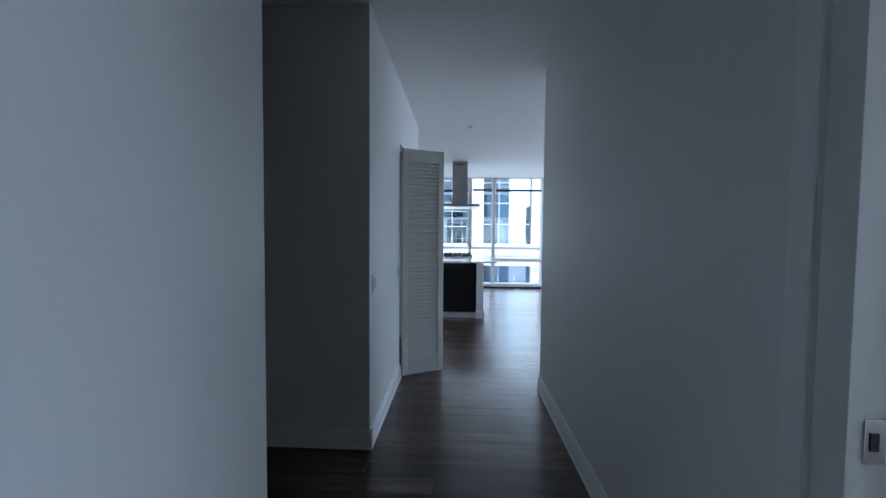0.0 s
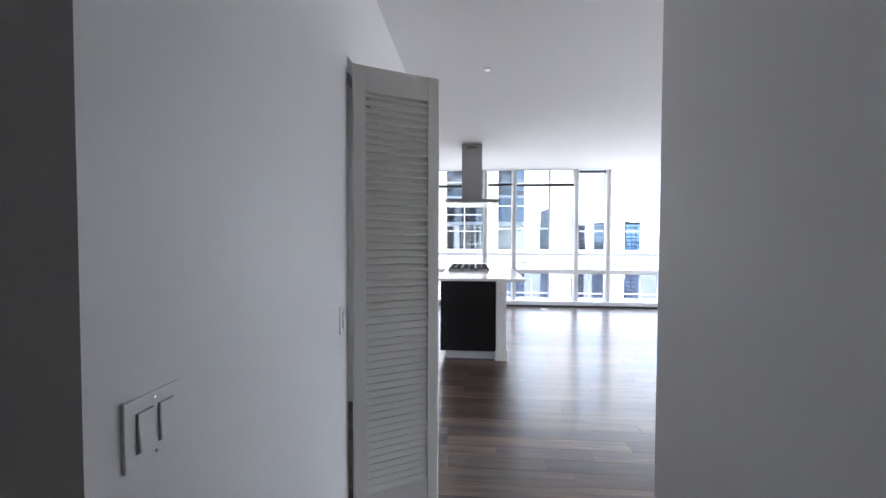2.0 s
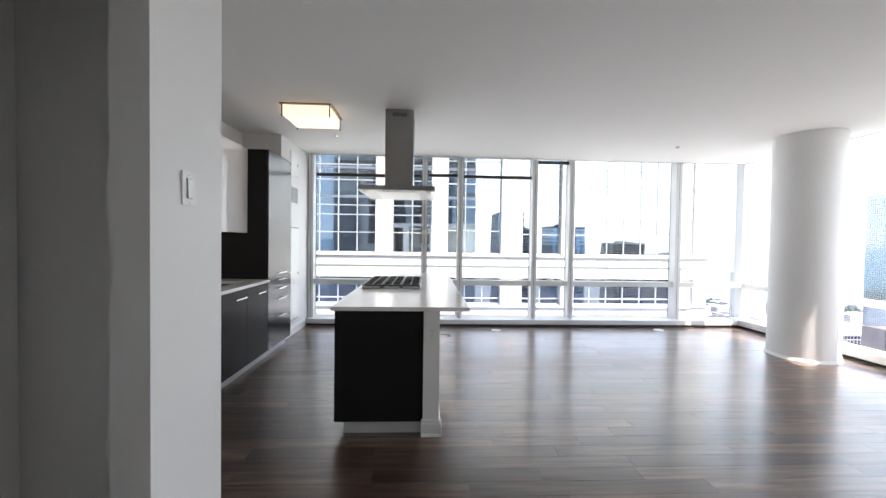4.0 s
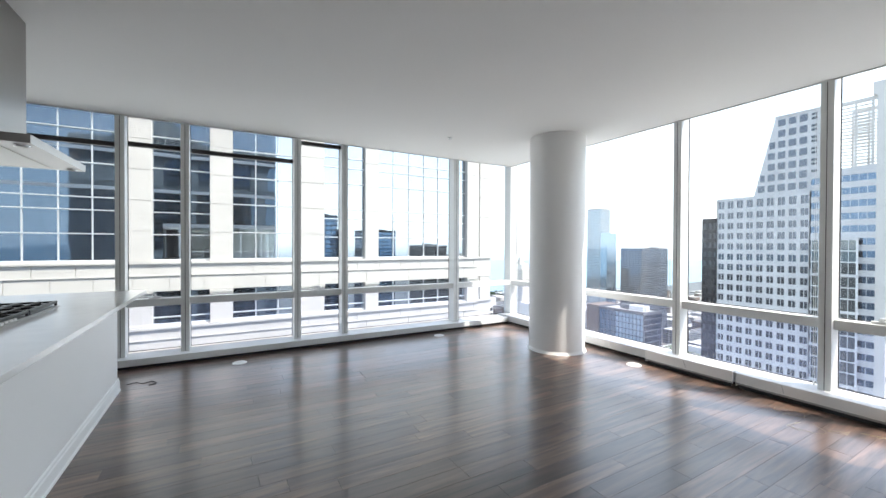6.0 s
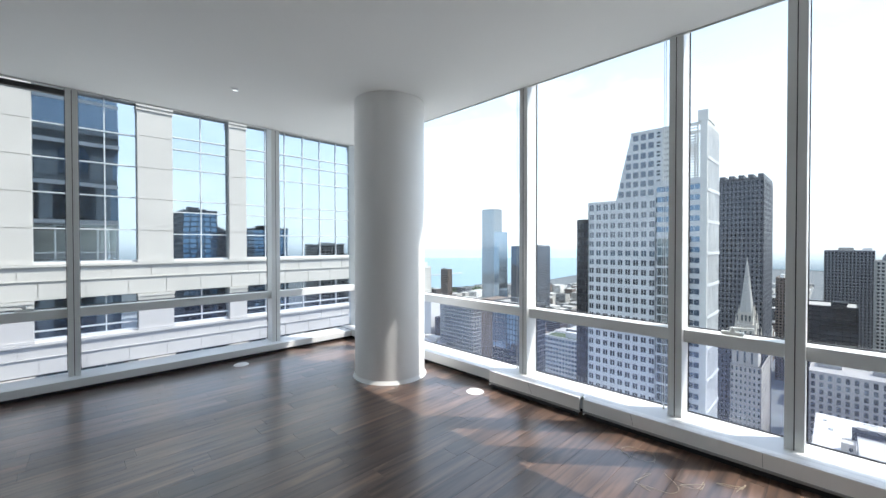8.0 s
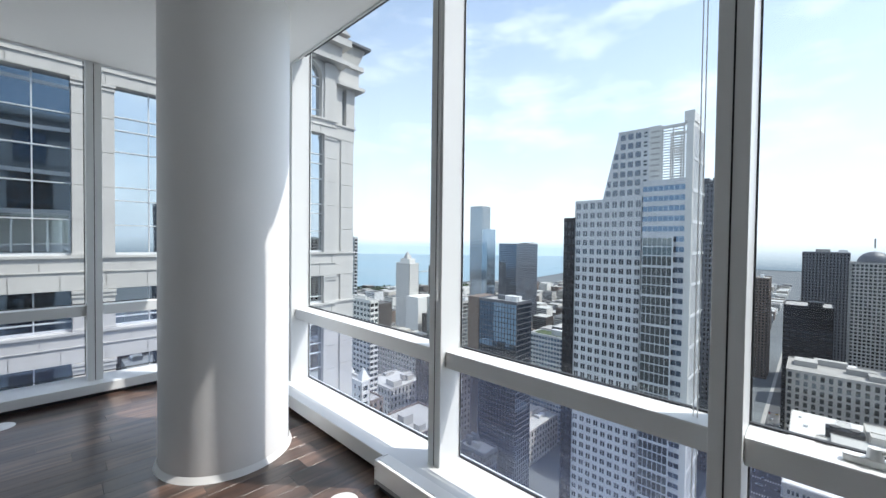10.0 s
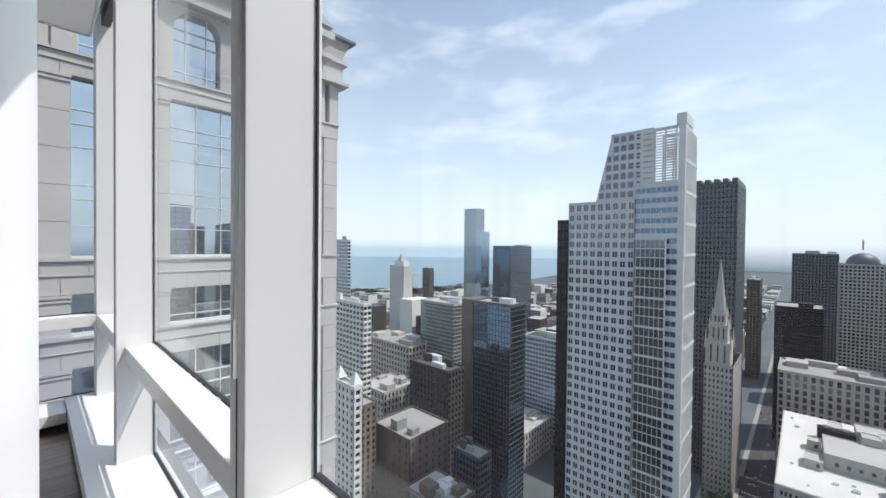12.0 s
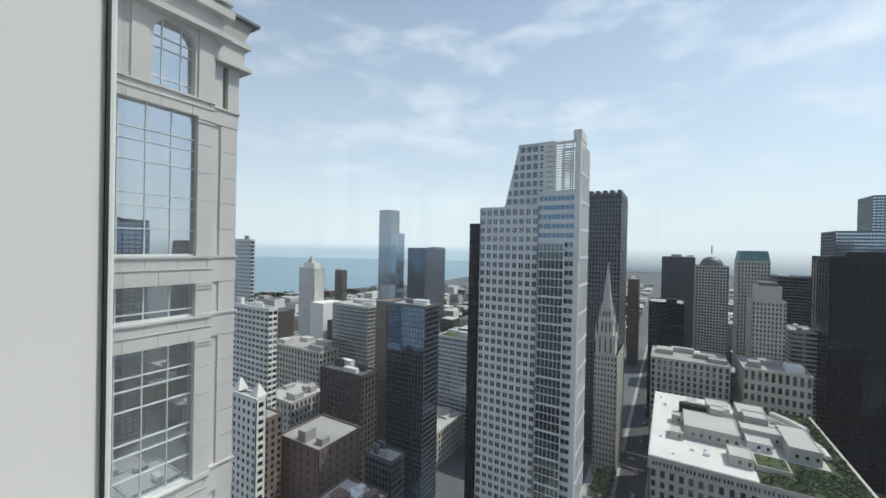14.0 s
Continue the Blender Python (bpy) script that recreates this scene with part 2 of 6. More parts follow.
def bbox(x0, x1, y0, y1, z0, z1, bevel=0.0):
    return box(bmesh.new(), x0, x1, y0, y1, z0, z1, bevel)


def rod(bm, a, b, r, seg=12):
    a, b = Vector(a), Vector(b)
    d = b - a
    m = Matrix.Translation((a + b) / 2) @ d.to_track_quat("Z", "Y").to_matrix().to_4x4()
    bmesh.ops.create_cone(bm, cap_ends=True, segments=seg, radius1=r, radius2=r, depth=d.length, matrix=m)
    return bm


def disc(bm, x, y, z0, z1, r0, r1=None, seg=32):
    bmesh.ops.create_cone(bm, cap_ends=True, segments=seg, radius1=r0, radius2=r0 if r1 is None else r1, depth=z1 - z0, matrix=Matrix.Translation((x, y, (z0 + z1) / 2)))
    return bm


def extrude_profile(bm, pts, axis, lo, hi):
    """A closed profile in two axes drawn out along x ('x': pts are y,z) or y ('y': pts are x,z)."""
    a = [bm.verts.new((lo, p, q) if axis == "x" else (p, lo, q)) for p, q in pts]
    b = [bm.verts.new((hi, p, q) if axis == "x" else (p, hi, q)) for p, q in pts]
    n = len(pts)
    bm.faces.new(a)
    bm.faces.new(b[::-1])
    for i in range(n):
        bm.faces.new((a[i], b[i], b[(i + 1) % n], a[(i + 1) % n]))
    bmesh.ops.recalc_face_normals(bm, faces=bm.faces[:])
    return bm


def mesh_of(name, bm, material, smooth=False):
    me = bpy.data.meshes.new(name)
    bm.to_mesh(me)
    bm.free()
    me.materials.append(material)
    if smooth:
        me.polygons.foreach_set("use_smooth", [True] * len(me.polygons))
        me.set_sharp_from_angle(angle=radians(35))
    return me


def root_place(ob):
    while ob.parent:
        ob = ob.parent
    return ob.location


def part(name, bm, material, parent, label="", smooth=False):
    bmesh.ops.translate(bm, verts=bm.verts[:], vec=-root_place(parent))
    ob = new(name, mesh_of(name, bm, material, smooth))
    ob.parent = parent
    return tagged(ob, label)


def thing(name, label, category, place=(0, 0, 0), group="", kind=""):
    ob = new(name)
    ob.location, ob.empty_display_size = place, 0.1
    return tagged(ob, label, category, group, kind)


def single(name, bm, material, label, category, smooth=False, group="", kind=""):
    return tagged(new(name, mesh_of(name, bm, material, smooth)), label, category, group, kind)


def structure(name, bm, material, label, category="wall"):
    return single(name, bm, material, label, category, kind="structure")


# ---- large structure ----
H = 2.75
GLASS_N, GLASS_E = 10.345, 6.06           # planes of the panes
IN_N, IN_E = 10.185, 5.90                 # room side of the mullions
structure("floor_slab", bbox(-3.2, 6.2, -1.4, 10.45, -0.30, -0.012), M_SUB, "dark concrete floor slab below the planks", "floor")
structure("ceiling", bbox(-3.2, IN_E, -1.4, IN_N, H, H + 0.22), M_CEIL, "smooth white painted ceiling", "ceiling")
structure("slab_above", bbox(-3.2, 6.055, -1.4, 10.34, H + 0.224, H + 0.5), M_CEIL, "white soffit above the blind pockets", "ceiling")

W = 0.12
structure("wall_corridor_west", bbox(-0.365 - W, -0.365, -1.3, 1.54, 0, H), M_WALL, "smooth white painted corridor wall")
structure("wall_corridor_back", bbox(-3.1, 6.10, -1.4, -1.303, 0, H), M_WALL, "plain white wall closing the corridor")
structure("wall_side_hall_end", bbox(-3.2, -3.103, -1.3, 9.04, 0, H), M_WALL, "plain white wall closing the side hall")
bm = bbox(-0.325 - W, -0.325, 2.75 + W, 3.955, 0, H)
box(bm, -3.1, -0.325, 2.75, 2.75 + W, 0, H)
box(bm, -0.325 - W, -0.325, 3.955, 5.06, 2.19, H)
box(bm, -0.325 - W, -0.325, 5.06, 5.47, 0, H)
structure("wall_closet", bm, M_WALL, "white painted wall with a closet opening")
structure("wall_closet_back", bbox(-1.12, -1.0, 2.873, 5.347, 0, H), M_WALL, "white wall at the back of the closet")
structure("wall_kitchen_south", bbox(-1.897, -0.325 - W - 0.002, 5.35, 5.47, 0, H), M_WALL, "white painted wall beside the kitchen")
structure("wall_kitchen_west", bbox(-2.02, -1.90, 5.35, 9.043, 0, H), M_WALL, "cream painted wall behind the kitchen cabinets")
structure("wall_utility", bbox(-2.02, -1.40, 9.046, 10.30, 0, H), M_WALL, "white painted wall with service panels")
structure("wall_corridor_east", bbox(0.95, 0.95 + W, 1.20, 3.637, 0, H), M_WALL, "smooth white painted corridor wall")
structure("wall_corridor_east_near", bbox(0.95, 0.95 + W, -1.3, 0.22, 0, H), M_WALL, "white painted wall before the doorway")
structure("wall_doorway_head", bbox(0.95, 0.95 + W, 0.223, 1.197, 2.10, H), M_WALL, "white painted wall above the doorway")
structure("wall_living_south", bbox(0.95, 6.15, 3.637, 3.757, 0, H), M_WALL, "plain white wall closing the living room")


def baseboard(name, axis, at, lo, hi, side, label="white painted moulded baseboard"):
    """side: +1 or -1, the way it faces; stepped profile with a bead on top."""
    p = [(0, 0), (0.022, 0), (0.022, 0.012), (0.016, 0.020), (0.016, 0.088), (0.011, 0.097), (0.011, 0.112), (0.005, 0.122), (0, 0.124)]
    pts = [(at + side * (a + 0.001), b) for a, b in p]
    return structure(name, extrude_profile(bmesh.new(), pts, axis, lo, hi), M_TRIM, label, "baseboard")


baseboard("baseboard_west", "y", -0.365, -1.3, 1.54, 1)
baseboard("baseboard_side_hall", "x", 2.75, -3.1, -0.303, -1)
baseboard("baseboard_closet", "y", -0.325, 2.728, 3.955, 1)
baseboard("baseboard_closet_end", "y", -0.325, 5.06, 5.47, 1)
baseboard("baseboard_east", "y", 0.95, 1.20, 3.757, -1)
baseboard("baseboard_utility", "y", -1.40, 9.07, 10.06, 1)
baseboard("baseboard_south", "x", 3.757, 0.95, 5.76, 1)

# round column with a thin shoe at its foot
bm = disc(bmesh.new(), 5.27, 8.47, 0.0, H - 0.001, 0.352, seg=96)
structure("column", bm, M_WALL, "round white painted concrete column", "column").data.shade_smooth()
column = bpy.data.objects["column"]
column.data.set_sharp_from_angle(angle=radians(40))
bm = bmesh.new()
bmesh.ops.create_cone(bm, cap_ends=False, segments=96, radius1=0.372, radius2=0.356, depth=0.035, matrix=Matrix.Translation((5.27, 8.47, 0.0185)))
structure("column_shoe", bm, M_TRIM, "white shoe moulding round the column", "trim").data.shade_smooth()


# ---- window walls ----
def curtain_wall(name, axis, centres, lo, hi, plane_in, plane_glass, widths, label):
    """Mullions of 9 cm, transoms, sill, head and one pane above and below each transom. axis: along 'x' (north) or 'y' (east)."""
    root = thing(name, label, "window", kind="structure")

    def put(nm, a0, a1, d0, d1, z0, z1, m, bev=0.0, lab=""):
        bm = bbox(a0, a1, d0, d1, z0, z1, bev) if axis == "x" else bbox(d0, d1, a0, a1, z0, z1, bev)
        return part(nm, bm, m, root, lab)
    edges = [lo] + [c for c in centres] + [hi]
    for c, w in zip(centres, widths):
        mu = put("mullion", c - w / 2, c + w / 2, plane_in, plane_glass + 0.010, 0.02, H + 0.20, M_ALU, 0.004)
        seam = put("seam", c - 0.0025, c + 0.0025, plane_in - 0.0012, plane_in + 0.004, 0.11, H, M_GASKET)
        seam.parent = mu
    full = [lo] + list(centres) + [hi]
    wid = [0.0] + list(widths) + [0.0]
    for i in range(len(full) - 1):
        a0, a1 = full[i] + wid[i] / 2 + 0.001, full[i + 1] - wid[i + 1] / 2 - 0.001
        put("transom", a0, a1, plane_in + 0.035, plane_glass - 0.008, 0.645, 0.73, M_ALU, 0.006)
        put("pane", a0, a1, plane_glass, plane_glass + 0.006, 0.735, H + 0.16, M_GLASS).visible_shadow = False
        put("pane", a0, a1, plane_glass, plane_glass + 0.006, 0.13, 0.64, M_GLASS_LOW).visible_shadow = False
        for z in (0.731, 0.637, 0.126):
            put("gasket", a0, a1, plane_glass - 0.006, plane_glass + 0.010, z, z + 0.0055, M_GASKET)
        for a in (a0, a1 - 0.006):
            put("gasket", a, a + 0.006, plane_glass - 0.006, plane_glass - 0.001, 0.74, H + 0.16, M_GASKET)
            put("gasket", a, a + 0.006, plane_glass - 0.006, plane_glass - 0.001, 0.135, 0.635, M_GASKET)
    return root, put


bedroom, putb = curtain_wall("window_side_room", "y", [0.10, 1.30, 2.50], -1.29, 3.63, IN_E, GLASS_E, [0.09, 0.09, 0.09], "floor-to-ceiling window wall of the room beyond the doorway")
north, putn = curtain_wall("window_north", "x", [-1.345, 0.49, 1.08, 2.32, 2.945, 4.78], -1.39, 6.0, IN_N, GLASS_N, [0.08, 0.085, 0.085, 0.085, 0.085, 0.10],
                           "floor-to-ceiling window wall with white aluminium mullions")
east, pute = curtain_wall("window_east", "y", [4.15, 5.43, 6.045, 7.283, 9.01], 3.76, 10.20, IN_E, GLASS_E, [0.09, 0.09, 0.086, 0.085, 0.09],
                          "floor-to-ceiling window wall with white aluminium mullions")
# below each sill the shade of the floor gap is a recessed black strip
part("sill", bbox(-1.39, 5.768, 10.06, GLASS_N + 0.03, 0.03, 0.105, 0.006), M_ALU, north, "white metal sill")
part("sill_gap_shade", bbox(-1.39, 5.80, 10.085, 10.30, 0.0, 0.028), M_GASKET, north, "black strip put in as the shade of the gap under the sill")
part("sill", bbox(5.77, GLASS_E + 0.03, 3.76, 10.37, 0.03, 0.125, 0.006), M_ALU, east, "white metal sill")
part("sill_gap_shade", bbox(5.80, 6.0, 3.76, 10.20, 0.0, 0.028), M_GASKET, east, "black strip put in as the shade of the gap under the sill")
part("corner_post", bbox(5.935, 6.10, 10.215, 10.39, 0.02, H + 0.2, 0.004), M_ALU, north, "white aluminium corner post")
structure("pocket_trim", box(bbox(-1.39, IN_E, IN_N - 0.004, IN_N + 0.006, H - 0.012, H + 0.03), IN_E - 0.004, IN_E + 0.006, 3.76, IN_N - 0.005, H - 0.012, H + 0.03), M_ALU, "slim white metal edge along the blind pocket", "trim")

# ---- corridor ----
def louver_door():
    d = thing("louvered_door", "cream painted louvered bifold closet door, folded open", "door", (-0.29, 3.94, 0))
    a, b = Vector((-0.29, 3.935, 0)), Vector((0.075, 4.135, 0))
    u = (b - a).normalized()
    ln = (b - a).length
    turn = Matrix.Translation((0, 0, 0)) @ Matrix.Rotation(math.atan2(u.y, u.x), 4, "Z")

    def leaf(base, m_dir):
        t = Matrix.Translation(base) @ m_dir

        def piece(nm, x0, x1, y0, y1, z0, z1, bev=0.003, tilt=0.0):
            bm = bbox(x0, x1, y0, y1, z0, z1, bev)
            if tilt:
                c = Vector(((x0 + x1) / 2, (y0 + y1) / 2, (z0 + z1) / 2))
                bmesh.ops.rotate(bm, verts=bm.verts[:], cent=c, matrix=Matrix.Rotation(tilt, 3, "X"))
            bm.transform(t)
            part(nm, bm, M_DOOR, d)
        piece("stile", 0, 0.055, 0, 0.034, 0.02, 2.145)
        piece("stile", ln - 0.055, ln, 0, 0.034, 0.02, 2.145)
        piece("top_rail", 0.0555, ln - 0.0555, 0.002, 0.032, 2.03, 2.145)
        piece("bottom_rail", 0.0555, ln - 0.0555, 0.002, 0.032, 0.02, 0.175)
        n = 54
        for i in range(n):
            z = 0.185 + (2.02 - 0.185) * i / (n - 1)
            piece("slat", 0.056, ln - 0.056, -0.003, 0.037, z - 0.0035, z + 0.0035, 0.0, radians(46))
    leaf(a, turn)
    # the second leaf, folded back behind the first
    leaf(b + Vector((0.0, 0.035, 0)), Matrix.Rotation(math.atan2(5.02 - 4.17, -0.40 - 0.075) + 0.62, 4, "Z"))
    return d


louver_door()
bm = bbox(-0.41, -0.36, 3.956, 5.059, 2.165, 2.189)
single("closet_door_track", bm, M_GREYP, "grey metal door track in the closet opening", "track")


def rocker_plate(x, y, z, n=2, face="x"):
    w = 0.046 * n + 0.03
    p = thing("light_switch", "white double rocker switch plate on the wall" if n == 2 else "white single dimmer switch plate on the wall", "switch", (x, y, z))
    part("plate", bbox(x + 0.0005, x + 0.007, y - w / 2, y + w / 2, z - 0.059, z + 0.059, 0.003), M_PLASTIC, p)
    for i in range(n):
        c = y + (i - (n - 1) / 2) * 0.046
        part("bezel", bbox(x + 0.0072, x + 0.0085, c - 0.0175, c + 0.0175, z - 0.035, z + 0.035), M_GREYP, p, "thin grey gap round the rocker")
        bm = bbox(x + 0.0087, x + 0.0125, c - 0.0155, c + 0.0155, z - 0.033, z + 0.033, 0.001)
        bmesh.ops.rotate(bm, verts=bm.verts[:], cent=(x + 0.0085, c, z), matrix=Matrix.Rotation(radians(-2.5), 3, "Y"))
        part("rocker", bm, M_PLASTIC, p)
    for s in (-0.049, 0.049):
        part("screw", rod(bmesh.new(), (x + 0.0065, y, z + s), (x + 0.0078, y, z + s), 0.003), M_CHROME, p)
    return p


rocker_plate(-0.325, 2.872, 1.035, 2)
rocker_plate(-0.325, 3.875, 1.01, 1)
rocker_plate(-0.325, 5.245, 1.555, 1)

# doorway in the corridor wall: jamb, stop, casing and strike plate
jamb = thing("door_frame", "white painted door frame with a steel strike plate", "door frame", (0.95, 1.2, 0), kind="structure")
part("casing", bbox(0.934, 0.949, 1.172, 1.236, 0, 2.15, 0.004), M_TRIM, jamb)
part("casing_bead", bbox(0.928, 0.9335, 1.172, 1.186, 0, 2.15, 0.002), M_TRIM, jamb)
part("jamb_post", bbox(0.945, 1.085, 1.102, 1.171, 0, 2.09, 0.002), M_TRIM, jamb)
part("stop", bbox(1.03, 1.07, 1.085, 1.101, 0, 2.08, 0.002), M_TRIM, jamb)
part("jamb_far", bbox(0.935, 1.085, 0.222, 0.25, 0, 2.09, 0.002), M_TRIM, jamb)
part("head_casing", bbox(0.928, 0.949, 0.13, 1.236, 2.153, 2.24, 0.004), M_TRIM, jamb)
strike = part("strike_plate", bbox(0.973, 1.012, 1.0985, 1.1015, 0.955, 1.036, 0.0008), M_CHROME, jamb, "brushed steel strike plate")
part("latch_hole", bbox(0.982, 0.997, 1.0965, 1.0982, 0.978, 1.012), M_BLACK, strike, "dark latch hole")


# ---- kitchen ----
def handle(parent, x, y0, y1, z):
    bm = bmesh.new()
    rod(bm, (x + 0.030, y0, z), (x + 0.030, y1, z), 0.006)
    for y in (y0 + 0.025, y1 - 0.025):
        rod(bm, (x + 0.0, y, z), (x + 0.030, y, z), 0.005)
    return part("handle", bm, M_CHROME, parent, "slim chrome bar handle", True)


FX = -1.27
for i, (y0, y1) in enumerate([(6.665, 7.268), (7.272, 7.788), (7.792, 8.306)]):
    c = thing("base_cabinet", "matt black base cabinet with a bar handle", "cabinet", (-1.58, (y0 + y1) / 2, 0), "kitchen base cabinets")
    part("body", bbox(-1.88, FX - 0.022, y0, y1, 0.095, 0.868), M_DARK, c)
    dr = part("door", bbox(FX - 0.020, FX, y0 + 0.0015, y1 - 0.0015, 0.098, 0.872, 0.0015), M_DARK, c)
    w = 0.22 if i < 2 else 0.18
    m = (y0 + y1) / 2 + (0.02, 0.09, 0.03)[i]
    handle(dr, FX, m - w / 2, m + w / 2, 0.795)
single("plinth", bbox(-1.345, -1.335, 7.10, 9.03, 0.0, 0.092), mat("brushed_aluminium", (0.66, 0.67, 0.68), 0.35, 0.25, vary=0.05, bump=0.02), "brushed aluminium toe kick under the cabinets", "plinth")
# the near end lies in shadow, put in as a black piece
single("plinth", bbox(-1.345, -1.335, 6.663, 7.096, 0.0, 0.092), M_DARK, "near end of the toe kick, its shade put in as black", "plinth")

t = thing("tall_cabinet", "glossy graphite tall cabinet with a stack of drawers", "cabinet", (-1.58, 8.68, 0))
part("body", bbox(-1.89, FX - 0.022, 8.312, 9.042, 0.095, 2.385, 0.001), M_DARK, t)
dr = part("door", bbox(FX - 0.020, FX + 0.002, 8.314, 9.040, 0.932, 2.383, 0.0015), M_TALL, t)
handle(dr, FX, 8.55, 8.80, 0.965)
for z0, z1 in ((0.825, 0.928), (0.698, 0.821), (0.487, 0.694), (0.098, 0.483)):
    dw = part("drawer_front", bbox(FX - 0.020, FX + 0.002, 8.314, 9.040, z0, z1, 0.0015), M_TALL, t)
    handle(dw, FX, 8.55, 8.80, z1 - 0.045)
single("end_panel", bbox(-1.885, -1.25, 6.603, 6.660, 0.0, 2.385, 0.001), M_DARK, "tall black cabinet end panel", "panel")

single("worktop", box(box(box(bbox(-1.885, -1.745, 6.663, 8.309, 0.885, 0.915), -1.745, -1.43, 6.663, 7.60, 0.885, 0.915), -1.745, -1.43, 8.10, 8.309, 0.885, 0.915),
       -1.43, -1.245, 6.663, 8.309, 0.885, 0.915), M_QUARTZ, "white quartz worktop with an undermount sink opening", "worktop")
s = thing("sink", "undermount dark steel kitchen sink", "sink", (-1.587, 7.85, 0.70))
bm = bbox(-1.743, -1.432, 7.602, 8.098, 0.70, 0.706)
for q in ((-1.743, -1.737, 7.602, 8.098), (-1.438, -1.432, 7.602, 8.098), (-1.737, -1.438, 7.602, 7.608), (-1.737, -1.438, 8.092, 8.098)):
    box(bm, *q, 0.706, 0.884)
part("basin", bm, mat("dark_steel", (0.10, 0.095, 0.09), 0.3, 0.8, bump=0.02), s)
part("drain", disc(bmesh.new(), -1.587, 7.85, 0.7065, 0.712, 0.042), M_CHROME, s, "round chrome drain")
f = thing("faucet", "chrome single-lever kitchen faucet with a slanted spout", "faucet", (-1.80, 7.62, 0.915))
part("base", disc(bmesh.new(), -1.80, 7.62, 0.9155, 0.93, 0.028), M_CHROME, f, smooth=True)
part("body", disc(bmesh.new(), -1.80, 7.62, 0.93, 1.10, 0.021), M_CHROME, f, smooth=True)
part("cap", disc(bmesh.new(), -1.80, 7.62, 1.101, 1.13, 0.0205, 0.019), M_CHROME, f, smooth=True)
sp = part("spout", rod(bmesh.new(), (-1.785, 7.635, 0.99), (-1.585, 7.83, 1.125), 0.013, 16), M_CHROME, f, smooth=True)
part("nozzle", rod(bmesh.new(), (-1.587, 7.828, 1.122), (-1.584, 7.832, 1.075), 0.011), M_CHROME, sp, smooth=True)
part("lever", rod(bmesh.new(), (-1.80, 7.62, 1.13), (-1.80, 7.62, 1.165), 0.006), M_CHROME, f, smooth=True)
single("backsplash", bbox(-1.898, -1.887, 6.663, 8.309, 0.916, 1.436), M_MARBLE, "pale marble slab backsplash", "backsplash")
for y0, y1 in ((6.665, 7.098), (7.102, 7.598), (7.602, 8.306)):
    u = thing("wall_cabinet", "glossy white lacquered wall cabinet", "cabinet", (-1.70, (y0 + y1) / 2, 1.44), "kitchen wall cabinets")
    part("body", bbox(-1.897, -1.522, y0, y1, 1.442, 2.383), M_GLOSS, u)
    part("door", bbox(-1.520, -1.500, y0 + 0.0015, y1 - 0.0015, 1.440, 2.385, 0.0015), M_GLOSS, u)
single("under_cabinet_light", bbox(-1.86, -1.845, 6.70, 8.25, 1.434, 1.4405), M_LED, "warm light strip under the wall cabinets", "light")

# flush ceiling lamp
lp = thing("ceiling_lamp", "square lit acrylic ceiling lamp in a bronze frame", "lamp", (-0.715, 8.075, H))
part("base_plate", bbox(-0.975, -0.455, 7.815, 8.335, H - 0.012, H - 0.001, 0.002), M_BRONZE, lp)
part("shade", bbox(-0.95, -0.48, 7.84, 8.31, H - 0.118, H - 0.0125, 0.01), M_LAMP, lp, "glowing white acrylic shade")
for x in (-0.953, -0.477):
    for y in (7.837, 8.313):
        part("post", bbox(x - 0.006, x + 0.006, y - 0.006, y + 0.006, H - 0.128, H - 0.0122, 0.001), M_BRONZE, lp)
        part("finial", disc(bmesh.new(), x, y, H - 0.136, H - 0.1282, 0.005, 0.009, 12), M_BRONZE, lp)

# island: black cabinet, white knee wall, quartz top
isl = thing("kitchen_island", "kitchen island with a black end panel and a white knee wall", "island", (0.25, 7.95, 0))
part("cabinet", bbox(-0.10, 0.505, 6.600, 9.33, 0.095, 0.884, 0.001), M_DARK, isl, "matt black cabinet body")
part("end_panel", bbox(-0.118, 0.505, 6.575, 6.598, 0.092, 0.884, 0.001), M_DARK, isl, "matt black end panel")
part("toe_kick", bbox(-0.045, 0.505, 6.605, 6.615, 0.0, 0.091), bpy.data.materials["brushed_aluminium"], isl, "brushed aluminium toe kick")
part("toe_kick", bbox(-0.055, -0.045, 6.605, 9.30, 0.0, 0.091), bpy.data.materials["brushed_aluminium"], isl, "brushed aluminium toe kick")
part("knee_wall", bbox(0.508, 0.622, 6.555, 9.34, 0.0, 0.884, 0.002), M_WALL, isl, "white painted knee wall")
prof = [(0, 0), (0.02, 0), (0.02, 0.012), (0.014, 0.02), (0.014, 0.085), (0.009, 0.095), (0.009, 0.108), (0.003, 0.12), (0, 0.12)]
bm = extrude_profile(bmesh.new(), [(0.6225 + a, b) for a, b in prof], "y", 6.535, 9.355)
extrude_profile(bm, [(6.5545 - a, b) for a, b in prof], "x", 0.498, 0.642)
part("baseboard", bm, M_TRIM, isl, "white moulded baseboard")
single("island_top", bbox(-0.142, 0.832, 6.548, 9.375, 0.886, 0.915, 0.002), M_QUARTZ, "polished white quartz island top", "worktop")


